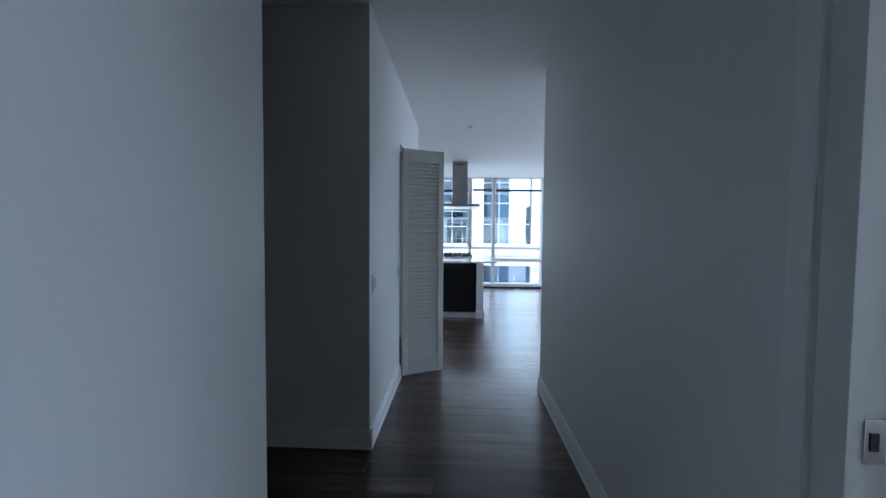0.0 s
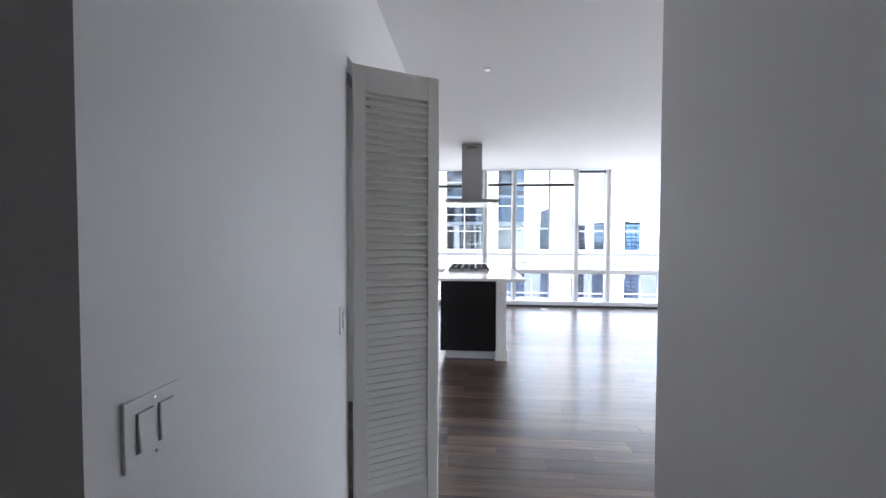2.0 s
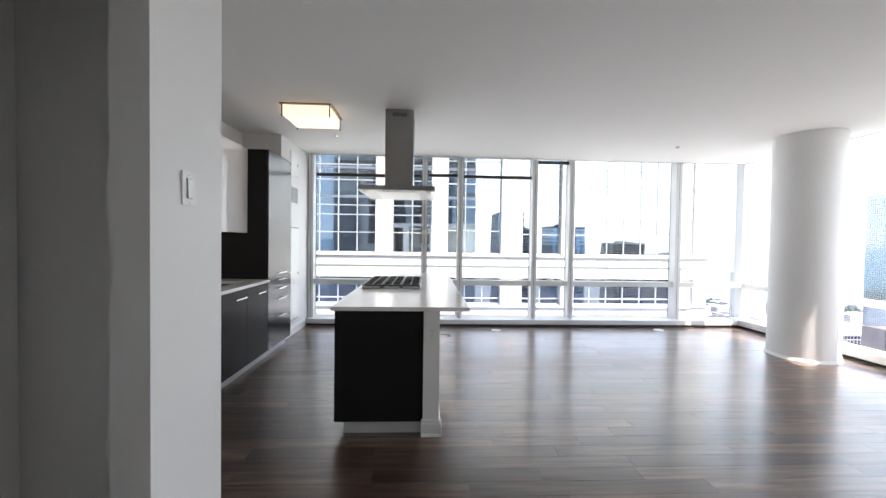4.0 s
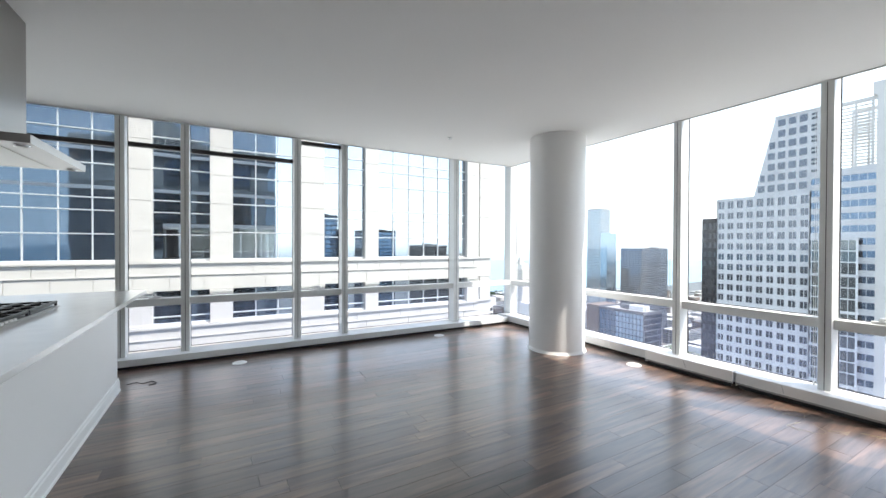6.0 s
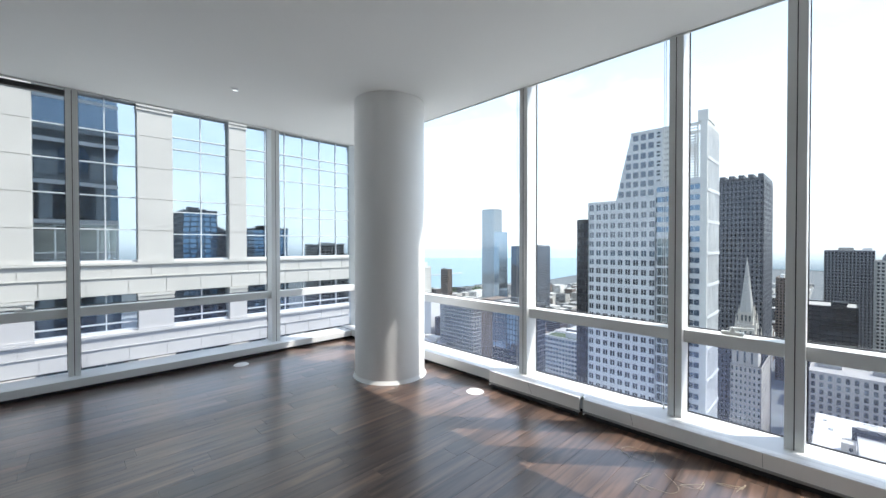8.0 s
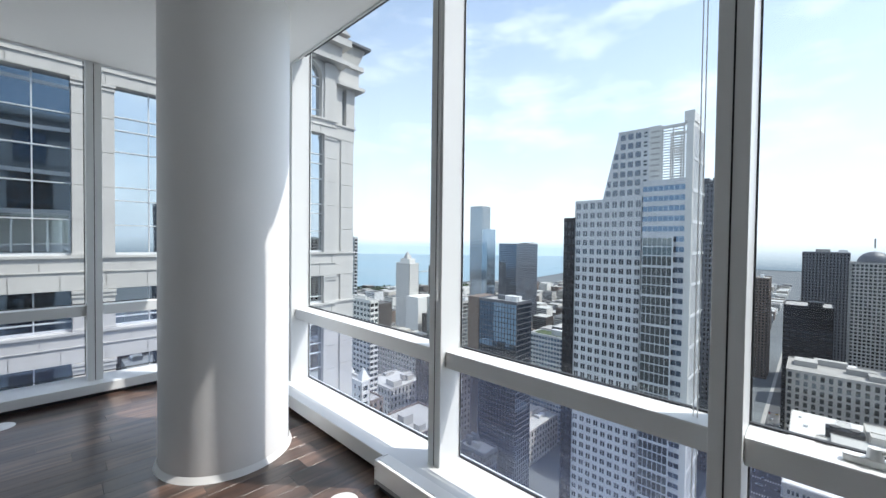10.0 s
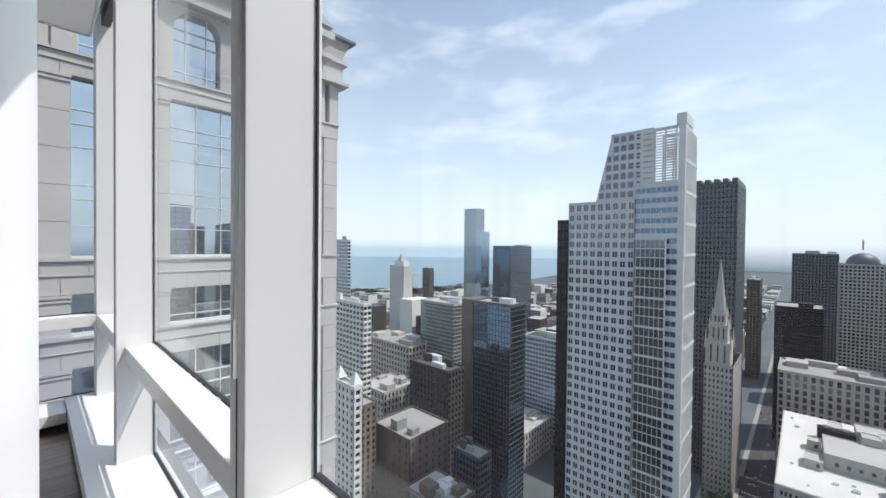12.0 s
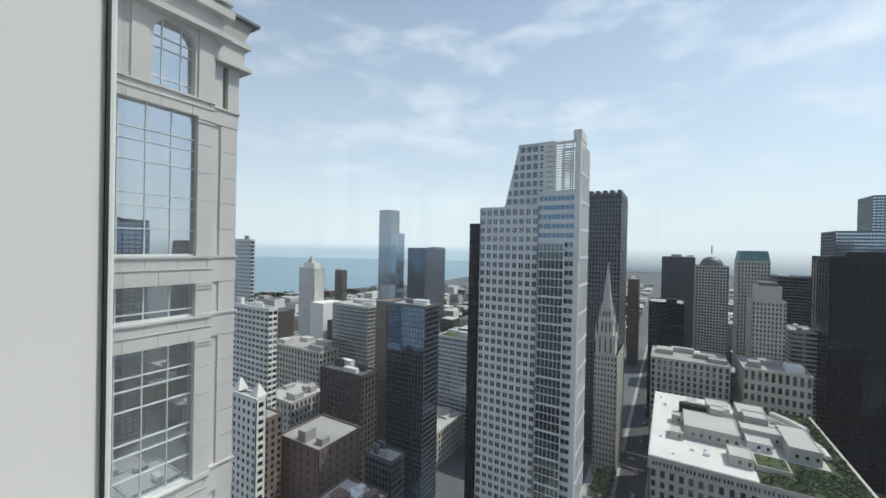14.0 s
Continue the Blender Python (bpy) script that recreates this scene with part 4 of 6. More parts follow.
def facade(root, x0, x1, y0, y1, z0, z1, floor_h, bay, wall, pane, pier_w=0.35, span_h=0.4, faces="wss", depth=0.35, single_parts=False, cap=1.2, mid=0.0):
    """Glass core with proud piers and spandrels on the faces that can be seen: w (-x), s (-y), n (+y)."""
    slab("glass", (x0 + depth, x1 - depth, y0 + depth, y1 - depth, z0, z1 - 0.3), pane, root, "window glass")
    piers, spans = [], []
    for fc in dict.fromkeys(faces):
        lo, hi = (y0, y1) if fc == "w" else (x0, x1)
        n = max(1, round((hi - lo) / bay))
        pw = (hi - lo) / n * pier_w
        for i in range(n + 1):
            c = lo + (hi - lo) * i / n
            a, b = max(lo, c - pw / 2), min(hi, c + pw / 2)
            if mid and i < n and fc == "w":
                piers.append((x0 + depth * 0.3, x0 + depth, c + (hi - lo) / n / 2 - mid, c + (hi - lo) / n / 2 + mid, z0, z1))
            piers.append((x0, x0 + depth, a, b, z0, z1) if fc == "w" else ((a, b, y0, y0 + depth, z0, z1) if fc == "s" else (a, b, y1 - depth, y1, z0, z1)))
        k = int((z1 - z0) / floor_h)
        for i in range(k + 1):
            za = z1 - i * floor_h
            zb = za - (cap if i == 0 else floor_h * span_h)
            q = 0.06
            spans.append((x0 + q, x0 + depth, lo + 0.02, hi - 0.02, zb, za) if fc == "w" else ((lo + 0.02, hi - 0.02, y0 + q, y0 + depth, zb, za) if fc == "s" else (lo + 0.02, hi - 0.02, y1 - depth, y1 - q, zb, za)))
    others = [f for f in "wsn" if f not in faces] + ["e"]
    for fc in others:
        slab("wall", {"w": (x0, x0 + depth, y0, y1, z0, z1), "s": (x0, x1, y0, y0 + depth, z0, z1), "n": (x0, x1, y1 - depth, y1, z0, z1), "e": (x1 - depth, x1, y0, y1, z0, z1)}[fc], wall, root)
    if single_parts:
        for s in piers:
            slab("pier", s, wall, root)
        for s in spans:
            slab("spandrel", s, wall, root)
    else:
        many("piers", piers, wall, root, "rows of wall piers", "stuff")
        many("spandrels", spans, wall, root, "rows of spandrel bands", "stuff")


def roof_top(root, x0, x1, y0, y1, z, m, wall, clutter=3, seed=0):
    rnd = random.Random(seed)
    slab("roof", (x0 + 0.6, x1 - 0.6, y0 + 0.6, y1 - 0.6, z - 0.35, z - 0.15), m, root, "flat roof")
    many("parapet", [(x0, x0 + 0.55, y0, y1, z - 0.1, z + 0.8), (x1 - 0.55, x1, y0, y1, z - 0.1, z + 0.8), (x0 + 0.56, x1 - 0.56, y0, y0 + 0.55, z - 0.1, z + 0.8), (x0 + 0.56, x1 - 0.56, y1 - 0.55, y1, z - 0.1, z + 0.8)], wall, root)
    for i in range(clutter):
        w, d, h = rnd.uniform(0.12, 0.32) * (x1 - x0), rnd.uniform(0.12, 0.32) * (y1 - y0), rnd.uniform(1.5, 5.0)
        cx, cy = rnd.uniform(x0 + 1.5, max(x0 + 1.6, x1 - 1.5 - w)), rnd.uniform(y0 + 1.5, max(y0 + 1.6, y1 - 1.5 - d))
        slab("roof_plant", (cx, cx + w, cy, cy + d, z - 0.14, z + h), rnd.choice((wall, M_ROOFG, M_CONC)), root, "roof plant box")


def building(name, label, x0, x1, y0, y1, z1, floor_h, bay, wall, pane, roof=None, faces="ws", single_parts=False, seed=0, clutter=3, **kw):
    b = thing(name, label, "building", kind="")
    facade(b, x0, x1, y0, y1, GROUND, z1, floor_h, bay, wall, pane, faces=faces, single_parts=single_parts, **kw)
    roof_top(b, x0, x1, y0, y1, z1, roof or M_ROOFG, wall, clutter, seed)
    return b


# the white tower with the sloping shoulder
wt = thing("office_tower", "white precast office tower with a sloping shoulder and open steel crown", "building")
M_PWIN = coated_glass("pale_window_glass", (0.105, 0.12, 0.145), 0.06)
M_RIBBON = coated_glass("ribbon_glass", (0.10, 0.15, 0.22), 0.06)
M_BAYGL = coated_glass("bay_glass", (0.12, 0.14, 0.15), 0.05)
facade(wt, 176, 197, 57.2, 86, GROUND, 20.4, 4.05, 3.2, M_CONC, M_PWIN, 0.36, 0.41, "w", 0.30, True, mid=0.06)
slab("roof", (176.6, 196.6, 57.8, 85.4, 20.2, 20.38), M_ROOFG, wt, "flat roof")
# ribbon-window shaft beside the corner
slab("ribbon_glass", (176.25, 196.8, 42.05, 57.15, GROUND, 25.9), M_RIBBON, wt, "blue ribbon glazing")
for k in range(51):
    z = 26.4 - k * 4.05
    if z < GROUND + 4:
        break
    slab("spandrel", (176.0, 176.26, 42.02, 57.17, z - 1.95, z), M_CONC, wt)
for k in range(1, 8):
    slab("ribbon_mullion", (176.18, 176.27, 42.0 + k * 1.9 - 0.05, 42.0 + k * 1.9 + 0.05, GROUND, 25.9), M_BAR, wt)
slab("roof", (176.0, 197, 42.02, 57.18, 26.41, 26.8), M_CONC, wt)
# projecting glazed bays, three storeys each
for k in range(15):
    z = 4.4 - 11.8 * k
    if z - 12 < GROUND:
        break
    slab("bay_ledge", (174.0, 176.0, 45.4, 56.7, z - 0.9, z), M_CONC, wt, "white bay ledge")
    slab("bay_glass", (174.3, 175.99, 45.75, 56.4, z - 11.8, z - 0.91), M_BAYGL, wt, "dark grey bay glazing")
    for j in range(7):
        y = 45.7 + j * 1.77
        slab("bay_bar", (174.18, 174.3, y - (0.45 if j == 0 else 0.07), y + 0.07, z - 11.8, z - 0.91), M_BAR, wt)
    for j in range(1, 3):
        slab("bay_bar", (174.16, 174.29, 45.75, 56.4, z - 0.9 - 3.6 * j, z - 0.55 - 3.6 * j), M_BAR, wt)
# white corner pier, whose sunlit end wall is ribbed and banded
slab("corner_pier", (175.85, 197, 39.7, 42.0, GROUND, 47.0), M_WHITE, wt, "bright white end wall")
for x in range(177, 197, 2):
    slab("end_rib", (x + 0.4, x + 0.95, 39.55, 39.69, GROUND, 46.6), M_CONC, wt)
    slab("end_slit", (x + 1.1, x + 1.7, 39.64, 39.69, GROUND, 44.0), M_PWIN, wt)
for k in range(18):
    slab("end_band", (175.9, 197.1, 39.45, 39.56, GROUND + 6 + 12.15 * k, GROUND + 7.2 + 12.15 * k), M_CONC, wt)
# sloping shoulder with square windows
S0, S1, SZ0, SZ1 = 55.4, 73.9, 20.9, 48.2
me = bpy.data.meshes.new("shoulder")
vs = [(x, y, z) for x in (177.0, 196.5) for y, z in ((S0, SZ0 - 0.4), (S1, SZ0 - 0.4), (S1 - 6.4, SZ1), (S0, SZ1))]
me.from_pydata(vs, [], [(0, 1, 2, 3), (7, 6, 5, 4), (1, 5, 6, 2), (0, 4, 5, 1), (2, 6, 7, 3), (0, 3, 7, 4)])
me.materials.append(M_CONC)
sh = new("sloping_shoulder", me)
sh.parent = wt
for k in range(7):
    z = SZ1 - 3.2 - k * 3.9
    edge = S1 - 6.4 * (z + 2.5 - SZ0) / (SZ1 - SZ0)
    slab("slit", (176.9, 176.995, 56.1, 57.5, z + 1.4, z + 2.2), M_WIN, wt)
    slab("slit", (176.9, 176.995, 56.1, 57.5, z, z + 0.8), M_WIN, wt)
    for c in range(5):
        yy = 58.6 + 3.0 * c
        if yy + 1.0 < edge:
            slab("window", (176.9, 176.995, yy, min(yy + 2.05, edge - 0.3), z, z + 2.4), M_PWIN, wt)
slab("roof_edge", (176.7, 196.8, S0 - 0.2, S1 - 6.2, SZ1, SZ1 + 0.5), M_CONC, wt)
# open steel crown with its mast
slab("crown_frame", (177.0, 178.2, 51.0, 55.35, 26.81, 48.9), M_WHITE, wt)
for k in range(9):
    slab("crown_slit", (176.9, 176.99, 51.5, 54.8, 28.2 + k * 2.25, 28.9 + k * 2.25), M_GREYST, wt)
for x in (177.2, 190.0):
    for k in range(19):
        slab("crown_bar", (x, x + 0.4, 43.4, 51.0, 27.6 + k * 1.08, 28.0 + k * 1.08), M_WHITE, wt)
    for y in (42.9, 46.6, 50.4):
        slab("crown_post", (x - 0.1, x + 0.5, y, y + 0.5, 26.81, 47.3), M_WHITE, wt)
    slab("crown_beam", (x - 0.15, x + 0.6, 42.02, 51.0, 47.31, 48.3), M_WHITE, wt)
slab("crown_mast", (176.0, 188, 39.5, 42.9, 48.31, 52.3), M_WHITE, wt)
slab("crown_mast_foot", (176.1, 187.9, 39.71, 42.01, 47.01, 48.3), M_WHITE, wt)

building("black_tower", "black glass slab tower behind the white tower", 182, 204, 86.6, 94.5, 12.4, 3.9, 2.0, M_BLKST, M_DKGL, M_ROOFD, "ws", True, 1, 0)
building("granite_tower", "dark granite tower with a notched crown", 368, 425, 43, 71, 49.5, 3.9, 2.6, M_SLATE, M_DKGL, M_ROOFD, "ws", True, 2, 0, pier_w=0.5)
gt = bpy.data.objects["granite_tower"]
for k in range(5):
    slab("crown_block", (368, 424, 43.2 + k * 5.8, 46.6 + k * 5.8, 49.5, 53.2), M_SLATE, gt)

# gothic church tower with spire
ch = thing("church_tower", "pale stone gothic church tower with a tall spire", "building")
facade(ch, 334, 384, 40, 57, GROUND, -82, 4.2, 2.6, M_BUFF, M_WIN, 0.55, 0.5, "ws", 0.4, True)
for a, (z0, z1, h) in enumerate(((-82, -66, 7.2), (-66, -54, 5.2), (-54, -46, 3.8))):
    slab("stage", (342 - h, 342 + h, 49 - h, 49 + h, z0, z1), M_BUFF, ch, "stepped stone stage")
    for sx in (-1, 1):
        for sy in (-1, 1):
            bm = bmesh.new()
            bmesh.ops.create_cone(bm, cap_ends=True, segments=6, radius1=1.0, radius2=0.05, depth=(z1 - z0) * 0.9, matrix=Matrix.Translation((342 + sx * h, 49 + sy * h, z1 + (z1 - z0) * 0.15)))
            part("pinnacle", bm, M_BUFF, ch)
    for j in (-1, 0, 1):
        slab("lancet", (342 - h - 0.12, 342 - h + 0.1, 49 + j * h * 0.55 - 0.5, 49 + j * h * 0.55 + 0.5, z0 + 2, z1 - 2), M_WIN, ch)
bm = bmesh.new()
bmesh.ops.create_cone(bm, cap_ends=True, segments=8, radius1=4.0, radius2=0.12, depth=38, matrix=Matrix.Translation((342, 49, -27)))
part("spire", bm, M_GREYST, ch, "tapered grey spire")

# left, towards the lake
b = building("glass_tower", "dark blue glass tower with a brown brick flank", 224, 243, 148, 180, -40, 3.6, 2.4, M_SLATE, M_BLUEGL, M_ROOFG, "ws", True, 3, pier_w=0.05, span_h=0.12)
slab("brick_flank", (223.6, 243, 180.1, 190, GROUND, -39.0), M_BROWN, b, "brown brick flank")
building("brick_loft", "brown brick loft building with a pale flat roof", 131.5, 160, 145, 174, -95.5, 4.2, 5.0, M_BROWN, M_DKBR, M_ROOFG, "ws", True, 4, 2, pier_w=0.7, span_h=0.55)
building("brick_tower", "dark brown brick tower with a stepped roof", 187, 203, 170, 206, -81, 3.9, 3.4, M_DKBR, M_WIN, M_ROOFD, "ws", True, 5, 4, pier_w=0.55)
building("glass_block", "pale glass residential block", 258, 297, 228, 270, -52.5, 3.4, 2.2, M_GREYST, M_GREYGL, M_ROOFW, "ws", True, 6, 3, pier_w=0.10, span_h=0.16)
w = building("terracotta_tower", "slender white terracotta tower with a pointed crown", 437, 458, 500, 536, -38, 3.8, 2.6, M_WHITE, M_WIN, M_ROOFG, "ws", False, 7, 0, pier_w=0.5)
slab("stage", (441, 454, 505, 529, -38, -30), M_WHITE, w)
bm = bmesh.new()
bmesh.ops.create_cone(bm, cap_ends=True, segments=4, radius1=8.0, radius2=0.3, depth=13, matrix=Matrix.Translation((447, 517, -23.5)) @ Matrix.Rotation(radians(45), 4, "Z"))
part("crown", bm, M_GREYST, w)
slab("wing", (430, 470, 470, 499, GROUND, -92), M_WHITE, w)
b = building("condo_tower", "tall blue glass condominium tower with a stepped top", 725, 757, 572, 608, 84, 3.6, 3.0, M_GREYST, M_PALEBL, M_ROOFG, "ws", False, 8, 1, pier_w=0.10, span_h=0.2)
slab("shoulder", (725, 757, 556, 571.8, GROUND, 30), M_PALEBL, b)
building("bronze_block", "wide bronze and blue glass office block", 676, 760, 444, 487, -3.5, 3.8, 3.0, M_SLATE, M_BLUEGL, M_ROOFG, "ws", False, 9, 4, pier_w=0.3)
building("brick_spire", "small brown brick tower", 553, 566, 554, 574, -50, 3.8, 3.0, M_BROWN, M_WIN, M_ROOFD, "ws", False, 10, 1)
building("blue_strip_building", "low blue strip-window building with a planted roof", 325, 345, 150, 198, -84.5, 4.0, 3.0, M_CONC, M_BLUEGL, M_SEDUM, "ws", False, 11, 2, pier_w=0.15)
building("shop_block", "low buff stone shop block with a pale cluttered roof", 262, 320, 166, 200, -151, 5.0, 4.5, M_BUFF, M_WIN, M_ROOFW, "ws", True, 51, 7, pier_w=0.5)
building("shop_block", "low grey stone shop block with a gravel roof", 300, 360, 204, 240, -143, 4.6, 4.0, M_GREYST, M_WIN, M_ROOFG, "ws", True, 52, 6, pier_w=0.5)
building("stone_library", "grey stone civic building with a skylit roof", 236, 270, 262, 330, -92, 5.0, 4.0, M_BUFF, M_WIN, M_ROOFG, "ws", True, 12, 4, pier_w=0.5)
building("stone_annex", "pale stone annex with a white roof", 175, 206, 220, 250, -105, 4.6, 3.6, M_GREYST, M_WIN, M_ROOFW, "ws", True, 13, 4, pier_w=0.55)
building("grid_tower", "white gridded residential tower", 206, 209.5, 314, 338, 3.4, 3.3, 2.6, M_CONC, M_GREYGL, M_ROOFW, "ws", False, 14, 1, pier_w=0.3, span_h=0.35)
building("balcony_tower", "white residential tower with stacked balconies", 138, 144, 193, 226, -35, 3.2, 3.6, M_WHITE, M_GREYGL, M_ROOFW, "ws", True, 15, 2, pier_w=0.16, span_h=0.42)
a = building("arched_building", "white postmodern building with an arched gable top", 98, 102.5, 143, 162, -60, 3.3, 3.2, M_WHITE, M_WIN, M_ROOFG, "ws", True, 16, 0, pier_w=0.5, span_h=0.45)
for y in (146, 158):
    bm = bmesh.new()
    bmesh.ops.create_cone(bm, cap_ends=True, segments=4, radius1=3.2, radius2=0.1, depth=5.0, matrix=Matrix.Translation((101, y, -56.6)) @ Matrix.Rotation(radians(45), 4, "Z"))
    part("gable", bm, M_WHITE, a)
building("brown_flats", "brown brick flats with a gravel roof", 116, 126, 164, 200, -80, 3.4, 3.0, M_BROWN, M_WIN, M_ROOFG, "ws", True, 17, 2, pier_w=0.5)
building("small_glass_office", "small blue glass office building", 157, 168, 122, 139, -106, 3.5, 2.0, M_SLATE, M_BLUEGL, M_ROOFG, "ws", True, 18, 3, pier_w=0.15, span_h=0.3)
building("white_roof_block", "low block with a bright white roof", 122, 142, 112, 137, -110, 4.0, 4.0, M_BROWN, M_WIN, M_ROOFW, "ws", False, 19, 5)
building("low_block", "low buff block with a white roof", 96, 118, 110, 139, -118, 4.0, 4.0, M_BUFF, M_WIN, M_ROOFW, "ws", False, 20, 5)

# right, across the street
building("county_wing", "classical grey stone building with white roof houses", 392, 436, -38, 19, -92, 5.2, 4.3, M_GREYST, M_WIN, M_ROOFG, "wn", True, 21, 6, pier_w=0.5, span_h=0.3)
building("black_box", "black glass block with a white roof edge", 480, 520, -8, 25, -54, 4.0, 5.0, M_BLKST, M_DKGL, M_ROOFG, "wn", False, 22, 2, pier_w=0.12)
building("ribbed_tower", "grey ribbed office tower", 700, 745, -27, 17, -8, 3.9, 3.2, M_SLATE, M_DKGL, M_ROOFG, "wn", False, 23, 2, pier_w=0.5)
d = building("domed_tower", "grey office tower with a small dome", 640, 680, -62, -25, -18, 4.0, 3.5, M_GREYST, M_WIN, M_ROOFG, "wn", False, 24, 0)
bm = bmesh.new()
bmesh.ops.create_uvsphere(bm, u_segments=24, v_segments=12, radius=14, matrix=Matrix.Translation((660, -44, -18)) @ Matrix.Diagonal((1, 1, 0.95, 1)))
part("dome", bm, M_SLATE, d, "blue-grey dome", True)
part("finial", rod(bmesh.new(), (660, -44, -1), (660, -44, 10), 0.8), M_GREYST, d)
l = building("stone_tower", "buff stone tower with a green pitched roof", 530, 560, -85, -58, -8, 3.9, 2.8, M_BUFF, M_WIN, M_ROOFD, "wn", True, 25, 0, pier_w=0.55)
extr = extrude_profile(bmesh.new(), [(-85, -8), (-58, -8), (-60, 3.5), (-83, 3.5)], "x", 530.5, 559)
part("pitched_roof", extr, M_COPPER, l, "green copper pitched roof")
q = building("deco_tower", "buff art-deco tower with stepped shoulders", 430, 455, -79, -56, -40, 3.8, 2.6, M_BUFF, M_WIN, M_ROOFG, "wn", True, 26, 0, pier_w=0.55)
slab("crown", (432, 453, -76, -59, -40, -27), M_BUFF, q)
slab("roof_cap", (434, 451, -74, -61, -27, -24), M_SLATE, q)
building("bank_base", "stone bank building with tall columns", 386, 428, -86, -45, -89, 8.0, 4.0, M_BUFF, M_WIN, M_ROOFG, "wn", True, 27, 3, pier_w=0.45)
building("blue_slab", "wide dark blue glass slab", 640, 680, -165, -111, -28, 3.9, 3.0, M_SLATE, M_BLUEGL, M_ROOFD, "wn", False, 28, 2, pier_w=0.1)
building("black_steel_tower", "broad black steel and bronze glass tower", 426, 470, -215, -103, -0.9, 4.6, 8.0, M_BLKST, M_DKGL, M_ROOFG, "wn", True, 29, 3, pier_w=0.08, span_h=0.14)
building("glass_high_rise", "stepped grey-blue glass high-rise", 620, 670, -270, -158, 28, 3.9, 3.0, M_SLATE, M_PALEBL, M_ROOFG, "wn", False, 30, 2, pier_w=0.12)
building("far_high_rise", "tall stepped blue high-rise", 742, 790, -320, -226, 81, 3.9, 4.0, M_SLATE, M_PALEBL, M_ROOFG, "wn", False, 31, 1, pier_w=0.2)
building("strip_building", "buff office building with strip windows", 450, 485, -104, -86, -66, 3.8, 9.0, M_BUFF, M_WIN, M_ROOFG, "wn", False, 32, 2, pier_w=0.1, span_h=0.5)
building("brown_office", "brown brick office tower", 676, 720, 48, 62, -44, 3.9, 3.2, M_BROWN, M_DKGL, M_ROOFG, "ws", False, 33, 1)
building("brown_block", "dark brown block at the street corner", 300, 340, -150, -108, -100, 4.2, 4.0, M_BROWN, M_WIN, M_ROOFD, "wn", False, 34, 2)

# civic building with the planted roof
hall = thing("city_hall", "classical grey stone block with a white and planted roof", "building")
RZ = -112.4
M_ROOFB = mat("bright_membrane_roof", (0.60, 0.585, 0.555), 0.75, vary=0.10, scale=0.05, fine=0.7, bump=0.05)
facade(hall, 251, 364, -79, 14, GROUND, -118.6, 5.6, 4.4, M_GREYST, M_WIN, 0.5, 0.35, "wn", 0.6, False, cap=1.0)
slab("attic", (251.1, 363.9, -78.9, 13.9, -118.6, -114.4), M_GREYST, hall, "stone attic storey")
for k in range(17):
    for j in (-1.6, 0.0, 1.6):
        slab("attic_window", (251.02, 251.2, 10.4 - 5.4 * k + j - 0.45, 10.4 - 5.4 * k + j + 0.45, -117.6, -115.6), M_WIN, hall)
slab("string_course", (250.2, 364.8, -79.8, 14.8, -119.6, -118.7), M_GREYST, hall, "stone string course")
slab("cornice", (250.4, 364.6, -79.6, 14.6, -114.4, -112.7), M_GREYST, hall, "stone cornice")
slab("white_roof", (251, 364, -34.6, 14, RZ - 0.29, RZ), M_ROOFB, hall, "white membrane roof")
slab("planted_roof", (251, 364, -79, -34.7, RZ - 0.29, RZ + 0.1), M_SEDUM, hall, "planted sedum roof")
slab("south_parapet", (251, 364, -79.5, -78.2, RZ + 0.1, RZ + 1.3), M_BUFF, hall, "pale stone parapet")
slab("deck", (283, 352, -69, -34.65, RZ + 0.1, RZ + 0.25), M_ROOFW, hall, "white roof deck")
HOUSES = ((284, 312, -31, -3.3, 7.5, M_GREYST), (279, 290, -3.0, 4.2, 4.0, M_BUFF), (311.5, 320, -26, -18.6, 11.0, M_BUFF), (331, 346, -31, -18, 7.0, M_BUFF), (322, 330, -30, -25, 9.0, M_CONC),
          (262, 276, -34, -23.5, 5.0, M_BUFF), (300, 311.5, -52, -33, 7.0, M_GREYST), (285, 318, -66, -52.2, 7.5, M_GREYST), (325, 345, -50, -34.5, 8.0, M_GREYST), (312, 324, -48, -36, 10.5, M_ROOFG),
          (288, 299, -46, -34.5, 4.5, M_CONC), (331, 345, -13, -6, 5.0, M_CONC), (304, 311, -2.8, 3.0, 5.0, M_BUFF))
for x0, x1, y0, y1, h, m in HOUSES:
    hs = slab("roof_house", (x0, x1, y0, y1, RZ, RZ + h), m, hall, "roof plant house")
    slab("house_roof", (x0 + 0.5, x1 - 0.5, y0 + 0.5, y1 - 0.5, RZ + h + 0.004, RZ + h + 0.14), M_ROOFW, hs, "white flat roof")
    for e in ((x0, x1, y0, y0 + 0.4), (x0, x1, y1 - 0.4, y1), (x0, x0 + 0.4, y0 + 0.41, y1 - 0.41), (x1 - 0.4, x1, y0 + 0.41, y1 - 0.41)):
        slab("coping", (*e, RZ + h + 0.004, RZ + h + 0.6), m, hs)
    for k in range(int((y1 - y0) / 4.2)):
        y = y0 + 2.0 + 4.2 * k
        slab("house_window", (x0 - 0.06, x0 + 0.05, y - 0.7, y + 0.7, RZ + h * 0.35, RZ + h * 0.35 + 1.9), M_WIN, hs)
# cooling towers with fans, planted terrace and rounded ducts
ct = slab("cooling_tower", (323, 330, -17.4, -1.5, RZ, RZ + 7.0), M_BLKST, hall, "black cooling tower")
